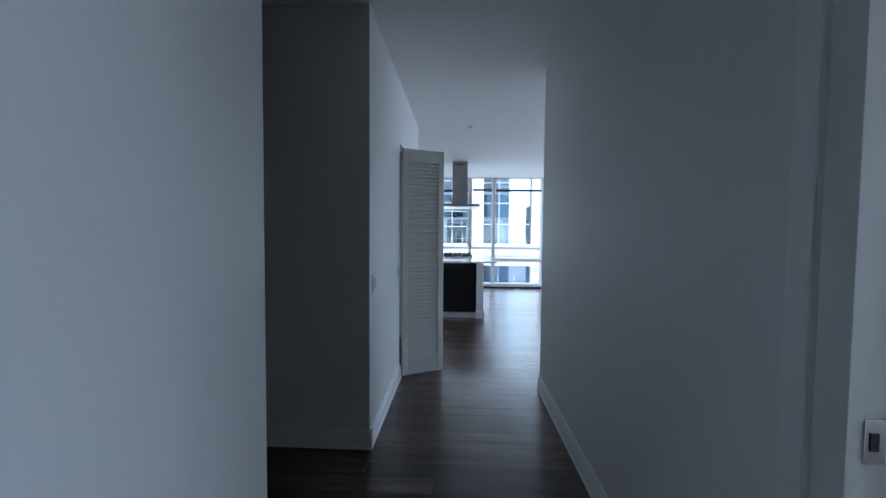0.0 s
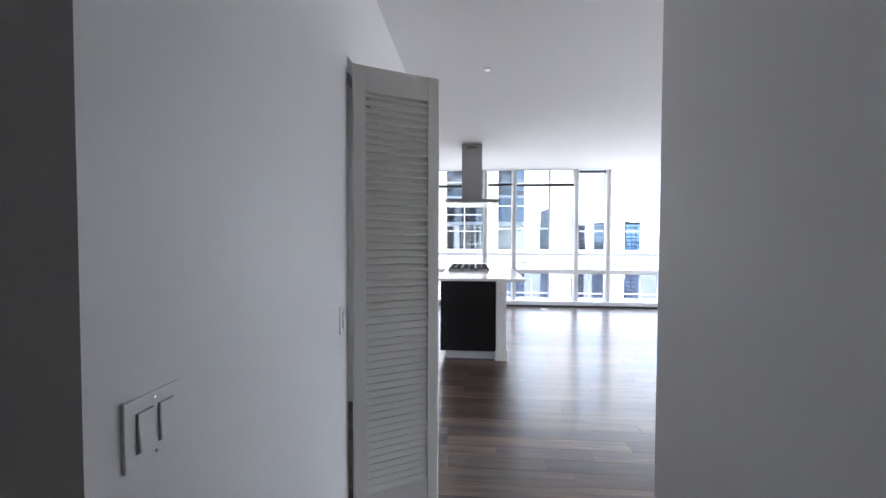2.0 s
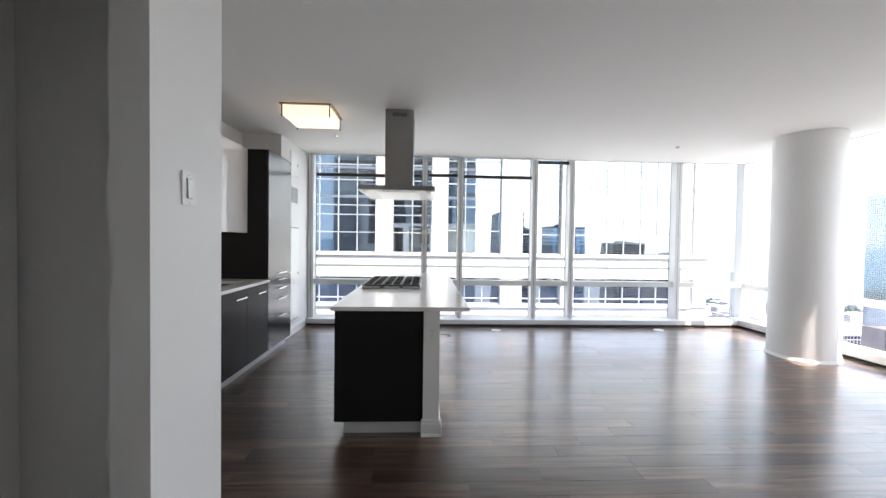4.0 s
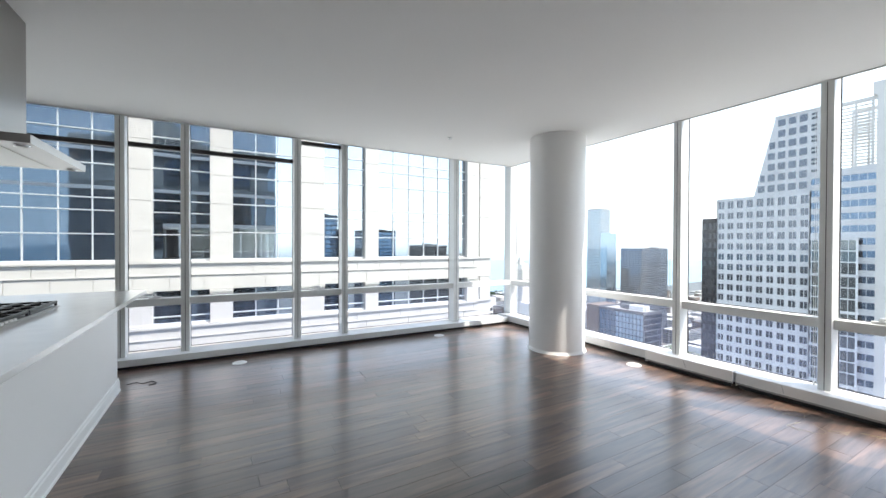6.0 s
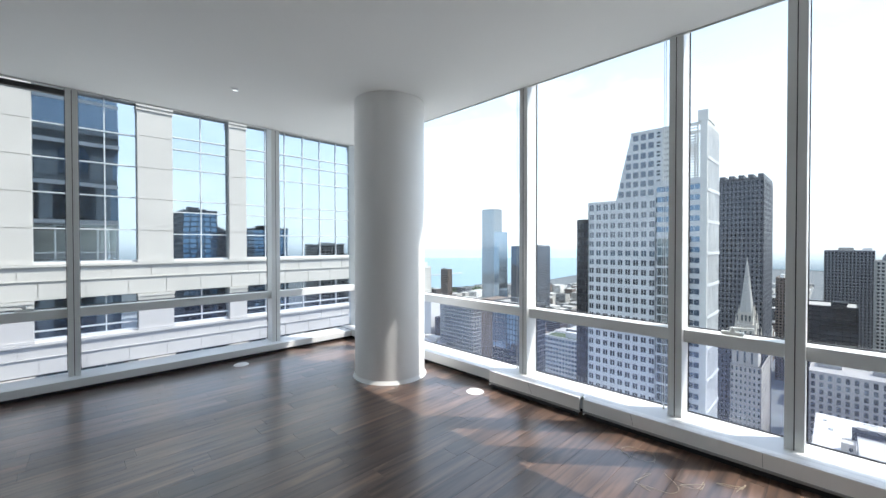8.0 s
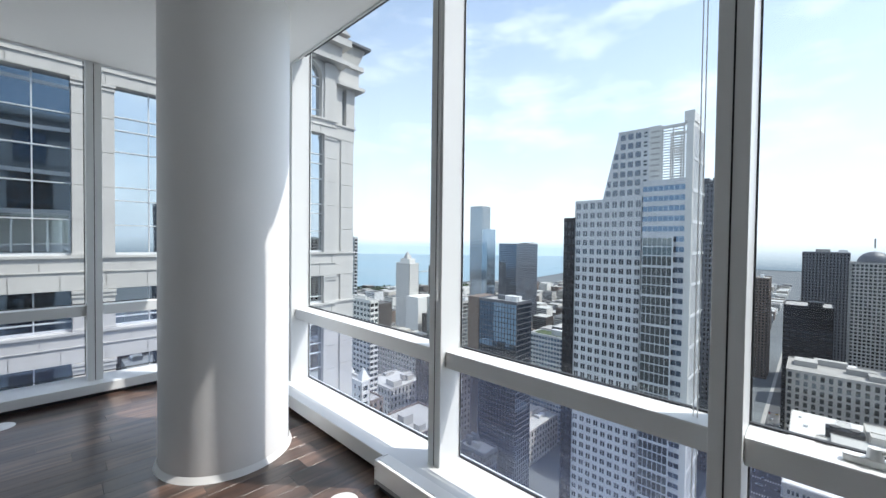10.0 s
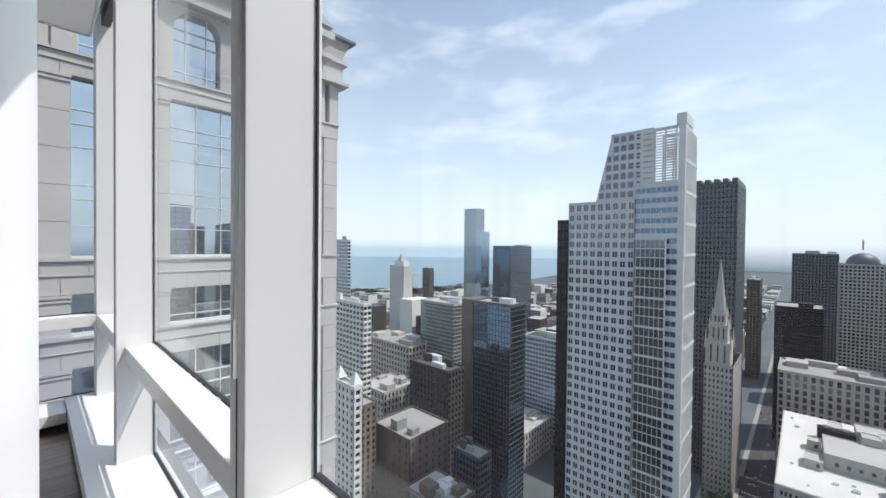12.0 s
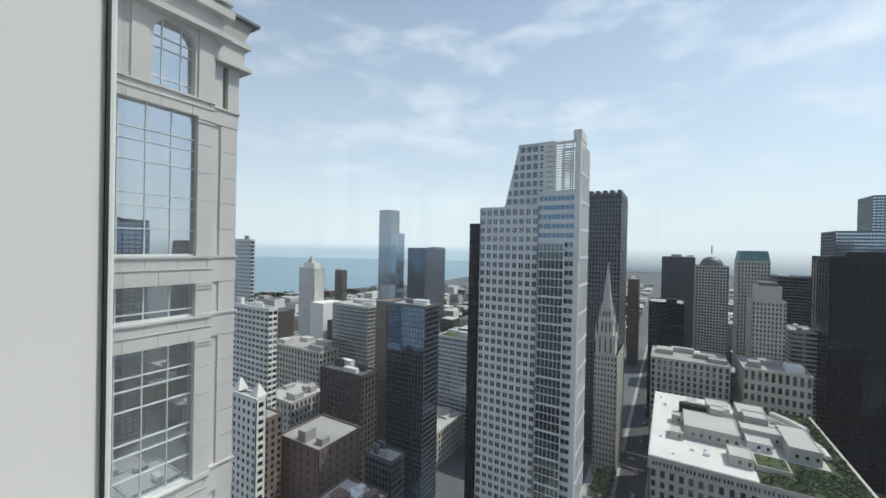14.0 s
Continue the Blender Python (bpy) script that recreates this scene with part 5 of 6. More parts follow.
for y in (-13.5, -5.5):
    part("fan", disc(bmesh.new(), 326.5, y, RZ + 7.0, RZ + 8.0, 2.4), M_ROOFD, ct, "round cooling fan", True)
tb = slab("terrace", (263, 277, -49.4, -34.9, RZ + 0.1, RZ + 3.2), M_BUFF, hall, "raised planting terrace")
slab("terrace_planting", (263.6, 276.4, -48.8, -35.5, RZ + 3.2, RZ + 3.4), M_SEDUM, tb)
for p, q, r in (((349, -56, 3.2), (338, -64, 3.4), 2.0), ((338, -64, 3.4), (330, -70, 2.8), 1.9), ((320, -64, 3.0), (303, -70, 3.0), 1.9), ((320, -64, 3.0), (326, -60, 3.0), 2.4), ((303, -70, 3.0), (296, -71, 1.6), 1.6)):
    part("duct", rod(bmesh.new(), (p[0], p[1], RZ + p[2]), (q[0], q[1], RZ + q[2]), r, 14), M_ROOFB, hall, "rounded white air duct", True)
rnd = random.Random(3)
for k in range(70):
    x, y = rnd.uniform(283, 350), rnd.uniform(-68, -1)
    s, h = rnd.uniform(0.6, 2.4), rnd.uniform(0.8, 2.6)
    if not any(x0 - s < x < x1 + s and y0 - 2 * s < y < y1 + s for x0, x1, y0, y1, _, _ in HOUSES):
        slab("vent_box", (x, x + s, y, y + s * rnd.uniform(0.6, 1.6), RZ, RZ + h), rnd.choice((M_ROOFW, M_ROOFG, M_CONC, M_BAR)), hall, "roof vent")
for x, y, s in ((268, -8, 1.4), (272, -14, 1.0), (266, -15, 1.8), (335, 6, 1.6), (350, 9, 1.2), (278, 8, 1.0), (258, 2, 0.8)):
    slab("vent_box", (x, x + s, y, y + s * 1.4, RZ, RZ + s), M_BAR, hall, "roof vent")


def leaf_clumps(name, label, spots, size, z, mt, seed, per=26):
    """Loose clumps of small leaf blades, with gaps and an uneven outline."""
    rnd = random.Random(seed)
    v, f = [], []
    for x, y, r, h in spots:
        for k in range(per):
            d = Vector((rnd.gauss(0, 1), rnd.gauss(0, 1), abs(rnd.gauss(0, 1)) + 0.1))
            d.normalize()
            c = Vector((x + d.x * r * rnd.uniform(0.5, 1.05), y + d.y * r * rnd.uniform(0.5, 1.05), z + h * (0.35 + 0.65 * d.z * rnd.uniform(0.6, 1.05))))
            a = Vector((rnd.gauss(0, 1), rnd.gauss(0, 1), rnd.gauss(0, 0.6))).normalized() * size * rnd.uniform(0.6, 1.4)
            b = a.cross(Vector((rnd.gauss(0, 1), rnd.gauss(0, 1), rnd.gauss(0, 1)))).normalized() * size * rnd.uniform(0.4, 0.9)
            o = len(v)
            v += [c - a, c + b, c + a, c - b]
            f.append((o, o + 1, o + 2, o + 3))
    me = bpy.data.meshes.new(name)
    me.from_pydata([tuple(p) for p in v], [], f)
    me.materials.append(mt)
    return me


rnd = random.Random(8)
SHRUBS = [(x, y, rnd.uniform(0.9, 2.8), rnd.uniform(0.5, 2.2)) for x, y in ((rnd.uniform(252, 363), rnd.uniform(-77.5, -36)) for k in range(1500)) if not (279 < x < 354 and y > -72) and not (261 < x < 279 and y > -51)]
SHRUBS += [(rnd.uniform(264, 276), rnd.uniform(-48.5, -36), rnd.uniform(0.8, 1.6), rnd.uniform(3.4, 4.3)) for k in range(50)]
me = leaf_clumps("shrubs", "", SHRUBS, 0.6, RZ - 0.1, M_LEAF, 4, 16)
ob = new("shrubs", me)
ob.parent = hall
tagged(ob, "green shrubs and grasses on the roof", kind="stuff")


def street_tree(x, y, h, seed):
    t = thing("street_tree", "leafy green street tree on the plaza", "tree", (x, y, GROUND + 0.3), "plaza trees")
    bm = bmesh.new()
    bmesh.ops.create_cone(bm, cap_ends=True, segments=8, radius1=0.35, radius2=0.14, depth=h * 0.6, matrix=Matrix.Translation((x, y, GROUND + 0.3 + h * 0.3)))
    rnd = random.Random(seed)
    for k in range(5):
        a = rnd.uniform(0, 6.28)
        rod(bm, (x, y, GROUND + h * 0.4), (x + math.cos(a) * h * 0.25, y + math.sin(a) * h * 0.25, GROUND + h * 0.7), 0.09, 6)
    part("trunk", bm, M_DKBR, t)
    me = leaf_clumps("crown", "", [(math.cos(a) * h * 0.2 * s, math.sin(a) * h * 0.2 * s, h * rnd.uniform(0.2, 0.3), h * 0.45) for a, s in ((0, 0), (1, 1), (2.6, 1.1), (4.2, 0.9), (5.3, 1.2))], 0.55, h * rnd.uniform(0.42, 0.5), M_LEAF, seed, 130)
    c = new("crown", me)
    c.parent = t


k = 0
for x in range(300, 336, 9):
    for y in (44, 52):
        k += 1
        street_tree(x + (k % 3), y - 3 + (k % 2) * 2, 9.5 + (k % 4), 40 + k)

# streets, kerbs, crossings, cars
tagged(new("road", boxes("road", [(20, 3000, 18.5, 37.5, GROUND + 0.02, GROUND + 0.06)], M_STREET)), "straight asphalt street running away between the towers", "road", kind="structure")
tagged(new("cross_road", boxes("cross_road", [(365.5, 385, -900, 18.4, GROUND + 0.02, GROUND + 0.06), (365.5, 385, 37.6, 1100, GROUND + 0.02, GROUND + 0.06), (216, 234 - 11, -0, 0.1, GROUND, GROUND + 0.01)], M_STREET)), "asphalt cross street", "road", kind="structure")
tagged(new("side_road", boxes("side_road", [(168, 174.5, 37.6, 900, GROUND + 0.02, GROUND + 0.06)], M_STREET)), "asphalt side street", "road", kind="structure")
M_PAVE = mat("pale_pavement", (0.32, 0.31, 0.29), 0.85, vary=0.15, scale=0.1, fine=1.2, bump=0.05)
tagged(new("pavement", boxes("pavement", [(176, 365, 37.7, 60, GROUND + 0.02, GROUND + 0.2), (249, 365, 14, 18.4, GROUND + 0.02, GROUND + 0.2), (386, 900, 37.7, 41, GROUND + 0.02, GROUND + 0.2), (386, 900, 14, 18.4, GROUND + 0.02, GROUND + 0.2)], M_PAVE)), "pale concrete pavement and plaza", "pavement", kind="structure")
marks = [(360.5, 363.5, 19.2 + i * 1.5, 19.9 + i * 1.5, GROUND + 0.061, GROUND + 0.075) for i in range(12)] + [(386, 389, 19.2 + i * 1.5, 19.9 + i * 1.5, GROUND + 0.061, GROUND + 0.075) for i in range(12)]
marks += [(x, x + 3, 27.9, 28.1, GROUND + 0.061, GROUND + 0.075) for x in range(180, 900, 9)]
tagged(new("road_markings", boxes("road_markings", marks, M_WHITE)), "white crossing stripes and lane marks", "road marking", kind="structure")
CAR_PAINT = [mat("car_paint_%s" % n, c, 0.25, 0.2, vary=0.05, bump=0, coat=0.6) for n, c in (("white", (0.75, 0.75, 0.75)), ("black", (0.02, 0.02, 0.02)), ("silver", (0.45, 0.46, 0.47)), ("red", (0.3, 0.02, 0.02)), ("yellow", (0.6, 0.4, 0.03)))]
for ci, (cn, mp) in enumerate(zip(("white", "black", "silver", "red", "yellow"), CAR_PAINT)):
    rnd = random.Random(60 + ci)
    first = None
    for k in range(14):
        if rnd.random() < 0.6:
            x, y, rz = rnd.uniform(180, 760), rnd.choice((20.0, 23.4, 26.2, 30.2, 33.4, 36.2)), 0
        else:
            x, y, rz = rnd.choice((368, 371.5, 376, 380)), rnd.uniform(-200, 300), 90
        m = pose(x, y, GROUND + 0.06, 0, 0, rz)
        if first is None:
            first = thing("car", "%s car driving in the street far below" % cn, "car", (0, 0, 0), "cars in the streets")
            slab("body", (-2.2, 2.2, -0.9, 0.9, 0.3, 0.85), mp, first)
            slab("cabin", (-1.3, 0.9, -0.78, 0.78, 0.85, 1.42), M_WIN, first, "dark glazed cabin")
            for wx in (-1.4, 1.35):
                for wy in (-0.88, 0.72):
                    bmw = rod(bmesh.new(), (wx, wy, 0.32), (wx, wy + 0.18, 0.32), 0.32, 10)
                    part("wheel", bmw, M_BLACK, first)
            first.matrix_basis = m
        else:
            copy_thing(first, m)

# anonymous blocks that fill the plain between and behind
rnd = random.Random(21)
taken = [(o[0] - 6, o[1] + 6, o[2] - 6, o[3] + 6) for o in ((262, 320, 166, 200), (300, 360, 204, 240), (176, 212, 42, 95), (368, 425, 43, 71), (334, 384, 40, 57), (224, 243, 148, 190), (131.5, 163, 141, 189), (187, 203, 170, 206), (258, 297, 228, 270), (430, 470, 470, 528), (725, 757, 556, 608),
         (676, 760, 444, 487), (553, 566, 554, 574), (325, 345, 150, 198), (236, 270, 262, 330), (168, 204, 218, 246), (206, 209, 314, 338), (138, 144, 193, 226), (98, 102, 143, 162), (116, 126, 164, 200), (157, 168, 122, 139), (96, 142, 110, 139),
         (392, 436, -38, 19), (480, 520, -8, 25), (700, 745, -27, 17), (640, 680, -62, -25), (530, 560, -85, -58), (430, 455, -79, -56), (386, 428, -86, -45), (640, 680, -165, -111), (426, 470, -215, -103), (620, 670, -270, -158),
         (742, 790, -320, -226), (450, 485, -104, -86), (676, 720, 48, 62), (300, 340, -150, -108), (251, 364, -79, 14), (-60, 30, -60, 80), (298, 340, 38, 62))]
WALLS = (M_BUFF, M_BROWN, M_GREYST, M_CONC, M_WHITE, M_DKBR, M_SLATE)
roads_x, roads_y = (168, 175), (18, 38)
made = 0
far_spans = {}
for gx in range(60, 2200, 46):
    for gy in range(-760, 1150, 46):
        if gy > 1480 - gx * 0.42 or made > 1400:
            continue
        if math.atan2(gy, gx) > 1.32:
            continue
        dist = math.hypot(gx, gy)
        x0, y0 = gx + rnd.uniform(0, 5), gy + rnd.uniform(0, 5)
        x1, y1 = x0 + rnd.uniform(24, 38), y0 + rnd.uniform(24, 38)
        if y0 < 41 and y1 > 15 or (x0 < 387 and x1 > 363) or (x0 < 175 and x1 > 167):
            continue
        if any(x0 < t[1] and x1 > t[0] and y0 < t[3] and y1 > t[2] for t in taken) or rnd.random() < 0.12:
            continue
        h = rnd.choice((14, 18, 22, 28, 35, 48, 62)) * (1.0 if dist < 900 else 0.6)
        if gy > 900 or dist > 1500:
            h *= 0.5
        w = rnd.choice(WALLS)
        z1 = GROUND + h
        if made >= 240:
            far_spans.setdefault(w.name, []).append((x0, x1, y0, y1, GROUND, z1))
            far_spans.setdefault("far_window_glass", []).extend((x0 - 0.08, x0 + 0.1, y0 + 1, y1 - 1, GROUND + 4 * i + 1.2, GROUND + 4 * i + 3.0) for i in range(int(h / 4)))
            far_spans.setdefault(rnd.choice(("grey_gravel_roof", "white_membrane_roof", "tar_roof")), []).append((x0 + 0.6, x1 - 0.6, y0 + 0.6, y1 - 0.6, z1 + 0.02, z1 + 0.2))
            made += 1
            continue
        b = thing("city_block", "plain city building among many, with a flat roof", "building", group="anonymous city buildings")
        if dist < 620:
            facade(b, x0, x1, y0, y1, GROUND, z1, 4.0, 4.0, w, M_WIN, 0.5, 0.45, "ws" if y0 > 0 else "wn", 0.35)
        else:
            slab("walls", (x0, x1, y0, y1, GROUND, z1 - 0.2), w, b)
            fl = [(x0 - 0.08, x0 + 0.1, y0 + 1, y1 - 1, GROUND + 4 * i + 1.2, GROUND + 4 * i + 3.0) for i in range(int(h / 4))]
            many("window_bands", fl or [(x0 - 0.08, x0 + 0.1, y0 + 1, y1 - 1, GROUND + 1, GROUND + 3)], M_WIN, b, "window bands", "stuff")
        roof_top(b, x0, x1, y0, y1, z1, rnd.choice((M_ROOFG, M_ROOFW, M_ROOFG, M_ROOFD)), w, 2 if dist < 700 else 0, made)
        made += 1

far = thing("distant_city", "hazy spread of distant city blocks", "buildings", kind="stuff")
for nm, sp in far_spans.items():
    many("blocks", sp, bpy.data.materials[nm], far, kind="stuff")

# shore park and far woods
rnd = random.Random(14)
spots = [(x, 1430 - 0.36 * x + rnd.uniform(-60, 30), rnd.uniform(9, 20), rnd.uniform(9, 16)) for x in np.linspace(-100, 1300, 260).tolist()]
ob = tagged(new("shore_trees", leaf_clumps("shore_trees", "", spots, 5.0, GROUND, M_LEAF, 15, 22)), "belt of green park trees along the lake shore", "trees", kind="stuff")


# ---- the neighbouring limestone tower ----
NF = 28.4
nb = thing("limestone_tower", "pale limestone tower with blue mirrored windows", "building")
BAYS = [(-8.6, -2.68), (-1.58, 0.88), (1.92, 5.35), (6.75, 9.28), (10.16, 16.95)]
EVEN, PAIR = (2.02, 3.55, 5.03, 6.49), (1.84, 2.96, 3.56, 5.16, 6.13, 6.73)
ROWS = []
for drop in (0.0, 12.1, 24.2):
    ROWS += [(0.5 - drop, 8.0 - drop, tuple(z - drop for z in EVEN), tuple(z - drop for z in PAIR)), (-2.75 - drop, -1.0 - drop, (-2.33 - drop,), (-2.33 - drop,))]
BANDS = [(8.0, 9.0)] + [q for d in (0.0, 12.1, 24.2) for q in ((-1.0 - d, 0.5 - d), (-4.1 - d, -2.75 - d))]
slab("core", (-14, 18.6, NF + 0.65, 60, GROUND, 13.4), M_LIME, nb, "limestone core")
slab("lower_face", (-14, 17.8, NF + 0.02, NF + 0.54, GROUND, -28.31), M_LIME, nb)
for bx0, bx1 in BAYS:
    n = max(2, round((bx1 - bx0) / 1.22))
    for z0, z1, even, pair in ROWS:
        bars = pair if bx0 > 6 or bx1 < 1 else even
        wn_ = slab("window", (bx0, bx1, NF + 0.36, NF + 0.42, z0, z1), M_MIRROR, nb, "blue mirrored window")
        for j in range(n + 1):
            x = bx0 + (bx1 - bx0) * j / n
            slab("bar", (x - 0.022, x + 0.022, NF + 0.30, NF + 0.359, z0, z1), M_BAR if j % n else M_GREYP, wn_)
        for z in bars:
            slab("bar", (bx0, bx1, NF + 0.27, NF + 0.355, z - 0.024, z + 0.024), M_BAR, wn_)
        slab("window_sill", (bx0, bx1, NF + 0.24, NF + 0.358, z0, z0 + 0.10), M_BAR, wn_)
# stone piers in courses, and the bands between the rows
edges = [-14.0] + [e for b in BAYS for e in b] + [17.8]
JT = 0.012
for i in range(0, len(edges), 2):
    x0, x1 = edges[i], edges[i + 1]
    for z0, z1, _, _ in ROWS:
        slab("pier_back", (x0, x1, NF + 0.06, NF + 0.545, z0, z1), M_LIME, nb)
        n = max(1, round((z1 - z0) / 1.4))
        for k in range(n):
            a, b = z0 + (z1 - z0) * k / n, z0 + (z1 - z0) * (k + 1) / n
            slab("stone", (x0 + 0.01, x1 - 0.01, NF, NF + 0.0585, a + JT, b - JT), M_LIME, nb)
        for z, d, h in ((z0, 0.06, 0.10), (z1 - 0.30, 0.05, 0.09), (z1 - 0.13, 0.08, 0.12)):
            slab("pier_moulding", (x0 - 0.03, x1 + 0.03, NF - d, NF - 0.001, z, z + h), M_LIME, nb)
for z0, z1 in BANDS:
    slab("band_back", (-14, 17.8, NF + 0.05, NF + 0.547, z0, z1), M_LIME, nb)
    zm = z0 + (z1 - z0) * 0.52
    for a, b, off in ((z0 + 0.02, zm, 0.0), (zm + 0.03, z1 - 0.14, 0.6)):
        x = -14.0 - off
        while x < 17.8:
            xa, xb = max(-14, x), min(17.8, x + 1.46)
            if xb - xa > 0.1:
                slab("stone", (xa + JT, xb - JT, NF, NF + 0.0485, a, b), M_LIME, nb)
            x += 1.46
    slab("ledge", (-14, 17.85, NF - 0.09, NF + 0.045, z1 - 0.12, z1 - 0.01), M_LIME, nb)
    slab("ledge", (-14, 17.85, NF - 0.05, NF + 0.045, zm, zm + 0.025), M_LIME, nb)
# set-back corner with its slit windows
CF = 28.95
for z0, z1, _, bars in ROWS:
    slab("slit_window", (18.05, 18.48, CF + 0.30, CF + 0.34, z0, z1), M_MIRROR, nb, "narrow mirrored window")
    for z in bars:
        slab("bar", (18.05, 18.48, CF + 0.22, CF + 0.295, z - 0.03, z + 0.03), M_BAR, nb)
    for x0, x1 in ((17.8, 18.05), (18.48, 19.44)):
        n = max(1, round((z1 - z0) / 1.4))
        for k in range(n):
            a, b = z0 + (z1 - z0) * k / n, z0 + (z1 - z0) * (k + 1) / n
            slab("stone", (x0 + 0.005, x1, CF, CF + 0.36, a + JT, b - JT), M_LIME, nb)
for z0, z1 in BANDS:
    slab("corner_band", (17.81, 19.46, CF - 0.02, CF + 0.36, z0, z1), M_LIME, nb)
    slab("ledge", (17.81, 19.55, CF - 0.10, CF + 0.36, z1 - 0.12, z1 - 0.01), M_LIME, nb)
slab("corner_core", (17.8, 19.40, CF + 0.361, 60, GROUND, 11.2), M_LIME, nb)
# top storey: arched windows set back in the stone, cornice and pediment
ARCHES = [(-7.1, 1.0), (-4.1, 1.0), (-0.35, 0.95), (3.63, 1.25), (8.0, 1.0), (11.3, 1.0), (15.78, 0.98)]
ZS = 11.5
wall_from = -14.0
for cx, hw in ARCHES + [(None, 0)]:
    to = 17.8 if cx is None else cx - hw
    slab("top_pier", (wall_from, to, NF + 0.02, NF + 0.548, 9.0, 12.5), M_LIME, nb)
    for z in (10.1, 11.3):
        slab("pier_course", (wall_from + 0.002, to - 0.002, NF + 0.008, NF + 0.0195, z + 0.02, z + 1.16), M_LIME, nb)
    if cx is None:
        break
    wall_from = cx + hw
    arc = [(cx + hw * math.cos(math.pi * k / 20), ZS + hw * 0.98 * math.sin(math.pi * k / 20)) for k in range(21)]
    part("arch_head", extrude_profile(bmesh.new(), arc + [(cx - hw, 12.56), (cx + hw, 12.56)], "y", NF + 0.021, NF + 0.54), M_LIME, nb)
    aw = slab("arched_window", (cx - hw, cx + hw, NF + 0.40, NF + 0.46, 9.0, 12.5), M_MIRROR, nb, "arched mirrored window")
    for x in (cx - hw * 0.45, cx + hw * 0.45):
        slab("bar", (x - 0.022, x + 0.022, NF + 0.34, NF + 0.399, 9.0, 12.45), M_BAR, aw)
    for z in (9.5, 11.0, 11.55):
        slab("bar", (cx - hw, cx + hw, NF + 0.33, NF + 0.395, z - 0.022, z + 0.022), M_BAR, aw)
for x0 in (16.92, 13.9, 9.1, 6.2, 5.0, 1.4, -2.3, -9.0):
    slab("pilaster", (x0, x0 + 0.74, NF - 0.07, NF + 0.007, 9.0, 12.5), M_LIME, nb)
slab("slit_window", (18.5, 18.86, CF + 0.30, CF + 0.34, 8.0, 11.45), M_MIRROR, nb, "narrow mirrored window")
slab("corner_stone", (17.81, 18.5, CF, CF + 0.36, 8.0, 11.48), M_LIME, nb)
slab("corner_stone", (18.86, 19.5, CF, CF + 0.36, 8.0, 11.48), M_LIME, nb)
slab("cornice", (-14, 18.4, NF - 0.55, NF + 0.6, 12.57, 12.85), M_LIME, nb)
slab("frieze", (-14, 18.05, NF - 0.22, NF + 0.6, 12.86, 13.72), M_LIME, nb)
slab("cornice", (-14, 18.5, NF - 0.65, NF + 0.7, 13.73, 14.15), M_LIME, nb)
slab("blocking_course", (-14, 18.3, NF - 0.3, NF + 0.7, 14.155, 14.40), M_LIME, nb)
slab("corner_cornice", (17.81, 20.05, CF - 0.45, 60, 11.5, 11.72), M_LIME, nb)
slab("corner_frieze", (17.81, 19.75, CF - 0.12, 60, 11.73, 12.9), M_LIME, nb)
slab("corner_cap", (17.81, 20.05, CF - 0.3, 60, 12.91, 13.2), M_LIME, nb)
part("attic_vent", extrude_profile(bmesh.new(), [(17.9, 13.21), (19.75, 13.21), (20.4, 14.6), (17.9, 14.6)], "y", CF + 0.1, 50), M_GREYST, nb, "sloping grey metal attic")
slab("attic_cap", (17.81, 20.7, CF - 0.2, 50, 14.61, 14.78), M_SLATE, nb)
part("pediment", extrude_profile(bmesh.new(), [(9.0, 14.41), (18.4, 14.41), (13.7, 17.6)], "y", NF - 0.7, NF + 1.0), M_LIME, nb, "triangular stone pediment")
part("pediment", extrude_profile(bmesh.new(), [(-10.2, 14.41), (-1.1, 14.41), (-5.6, 18.0)], "y", NF - 0.7, NF + 1.0), M_LIME, nb, "triangular stone pediment")

# the tower that holds the apartment, as its neighbours mirror it
M_HOMEGL = coated_glass("grey_home_glass", (0.19, 0.245, 0.31), 0.05)
own = thing("home_tower", "blue glass residential tower with pale floor bands", "building")
slab("lower_storeys", (-24, 6.17, -30, 10.44, GROUND, -0.32), M_HOMEGL, own, "dark glass lower storeys")
slab("upper_storeys", (-24, 6.07, -30, 10.36, H + 0.53, 46), M_HOMEGL, own, "dark glass upper storeys")
for k in range(-20, 14):
    z = -0.25 + k * 3.25
    if k in (0, 1):
        continue
    slab("floor_band", (-24.05, 6.10, -30.05, 10.40, z - 0.3, z), M_CONC, own, "pale floor band")
for z0, z1 in ((-0.3, -0.02), (H + 0.22, H + 0.5)):
    slab("floor_band", (-3.2, 6.10, 10.40, 10.42, z0, z1), M_CONC, own, "pale floor band")
slab("flank", (-24, -3.21, -30, 10.44, -0.31, H + 0.52), M_HOMEGL, own)
slab("flank", (-3.205, 6.17, -30, -1.41, -0.31, H + 0.52), M_HOMEGL, own)
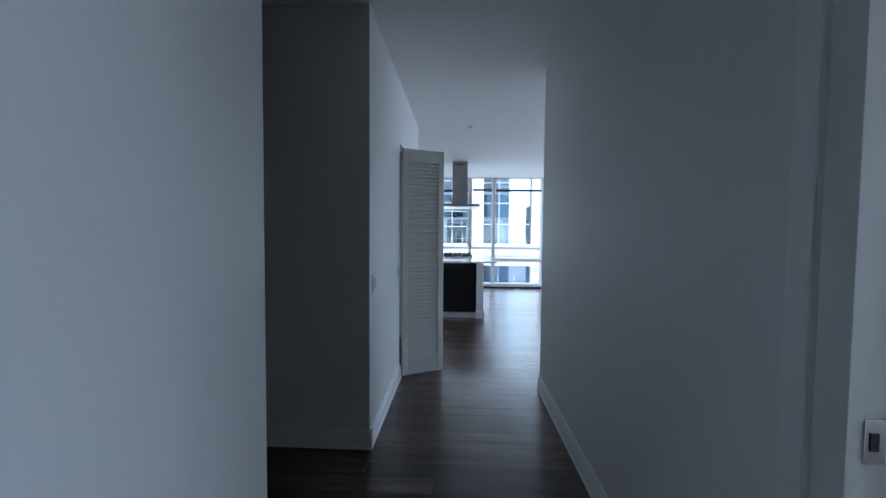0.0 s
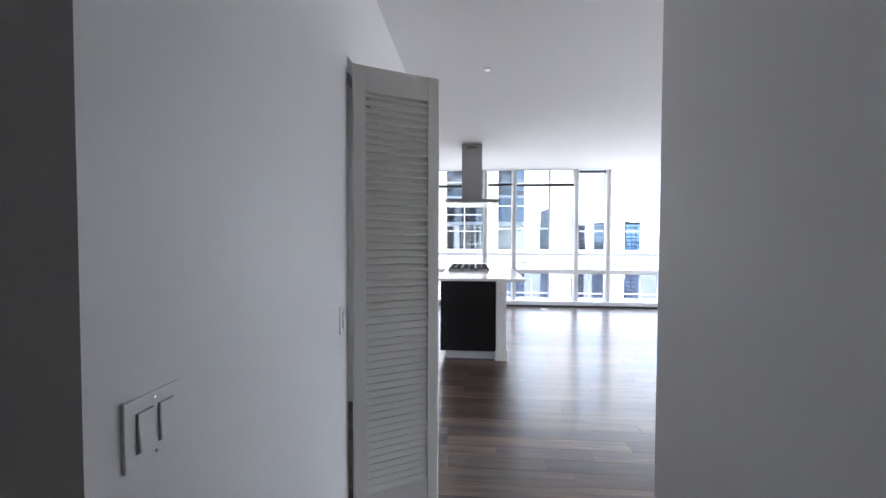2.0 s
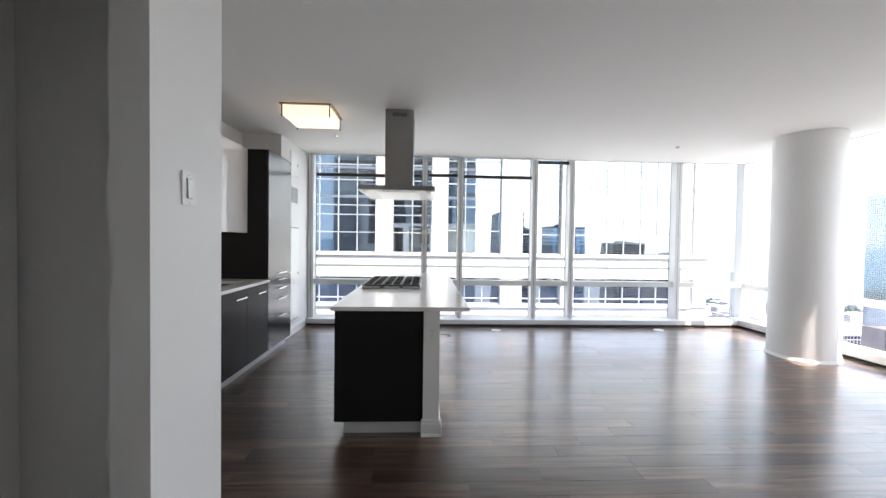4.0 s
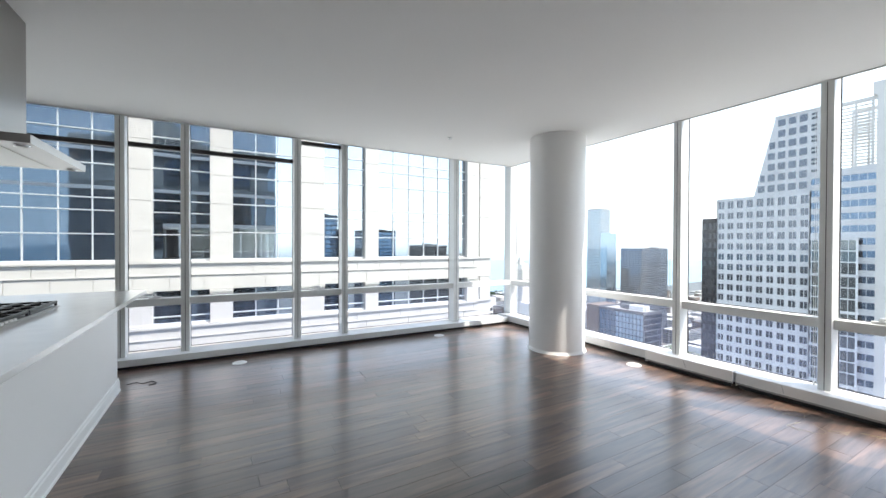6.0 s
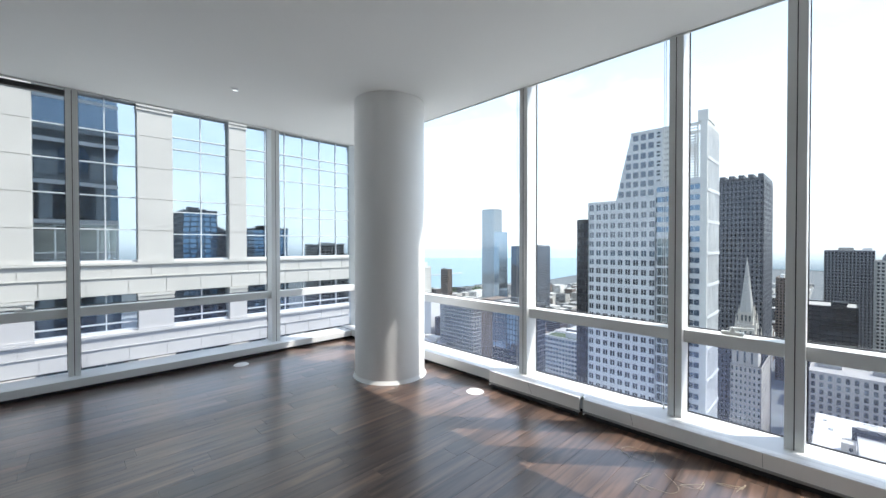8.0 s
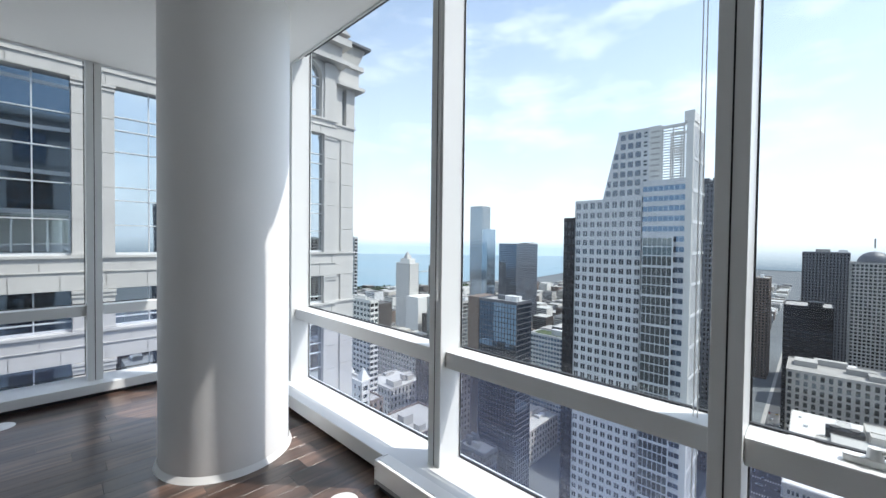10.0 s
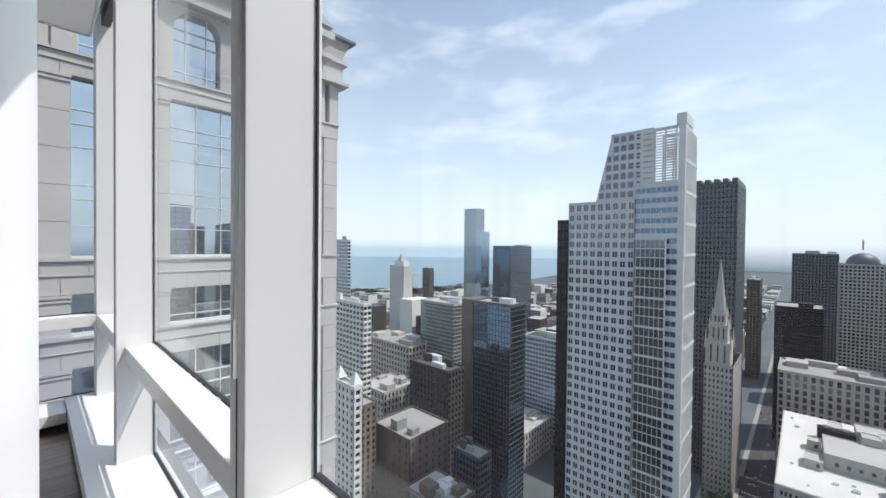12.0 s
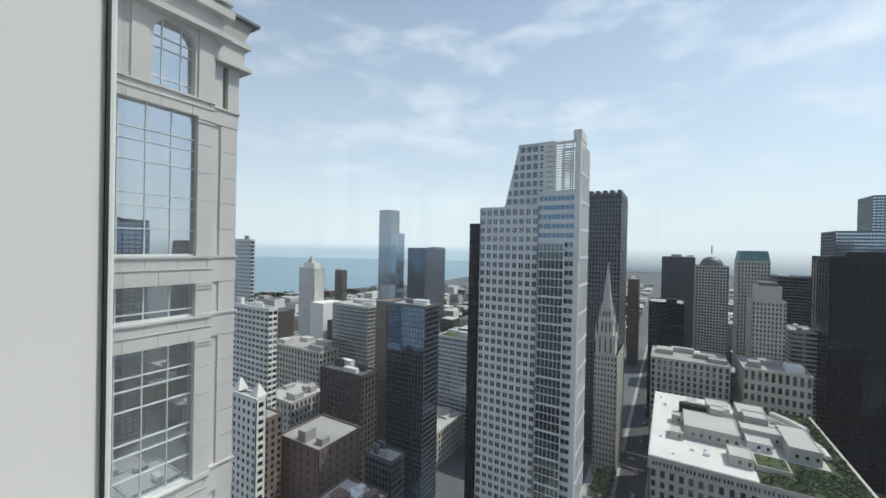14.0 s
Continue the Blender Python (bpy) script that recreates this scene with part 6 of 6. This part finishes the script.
# towers to the south, seen mirrored in the limestone tower's windows
for lab, x0, x1, y0, y1, z1, wl_, gl_ in (("blue glass tower with a notched top, mirrored in the windows opposite", 66, 89, -330, -291, 27, M_SLATE, M_BLUEGL), ("slim blue glass tower, mirrored in the windows opposite", 96, 112, -380, -340, 14, M_SLATE, M_DKGL),
                                   ("dark glass tower, mirrored in the windows opposite", 141, 177, -410, -368, 18, M_BLKST, M_BLUEGL), ("broad grey stone tower, mirrored in the windows opposite", 252, 292, -490, -448, 1, M_GREYST, M_DKGL),
                                   ("buff stone tower, mirrored in the windows opposite", 330, 362, -520, -470, -16, M_BUFF, M_WIN)):
    building("south_tower", lab, x0, x1, y0, y1, z1, 4.0, 5.0, wl_, gl_, M_ROOFG, "wn", False, 70, 2, pier_w=0.12, span_h=0.2)
# ---- floor planks ----
floor = thing("floor", "dark walnut plank floor with a soft sheen", "floor", kind="structure")
random.seed(11)
PW = 0.127
plank_mesh = {}


def plank(ln, mesh=True):
    g = 0.0003
    bm = bbox(-ln / 2 + g, ln / 2 - g, -PW / 2 + g, PW / 2 - g, -0.0118, -0.0014)
    top = [e for e in bm.edges if all(v.co.z > -0.002 for v in e.verts)]
    bmesh.ops.bevel(bm, geom=top, offset=0.0008, segments=1, affect="EDGES")
    bmesh.ops.translate(bm, verts=bm.verts[:], vec=(0, 0, 0.0014))
    return bm


for ln in (0.6, 0.8, 1.0, 1.2, 1.4):
    plank_mesh[ln] = mesh_of("plank", plank(ln), M_WOOD)
rest_v, rest_f = [], []
count = 0
row = 0
y = -1.28
while y < 10.2:
    x = -2.0 - random.uniform(0, 1.0) if y > 2.8 else -3.1
    while x < 5.85:
        ln = random.choice((0.6, 0.8, 1.0, 1.2, 1.4))
        cx = x + ln / 2
        near = count < 300 and cx + ln / 2 < 5.92 and ((-0.35 < cx < 5.9 and 4.6 < y < 10.1) or (-0.4 < cx < 1.2 and 2.2 < y < 4.6))
        if near:
            ob = new("plank", plank_mesh[ln])
            ob.location, ob.parent = (cx, y, 0), floor
            count += 1
        else:
            me = plank_mesh[ln]
            o = len(rest_v)
            rest_v += [(min(v.co.x + cx, 5.94), v.co.y + y, v.co.z) for v in me.vertices]
            rest_f += [[i + o for i in p.vertices] for p in me.polygons]
        x += ln
    y += PW
me = bpy.data.meshes.new("planks")
me.from_pydata(rest_v, [], rest_f)
me.materials.append(M_WOOD)
planks = new("planks", me)
planks.parent = floor
tagged(planks, "dark walnut planks", kind="stuff")
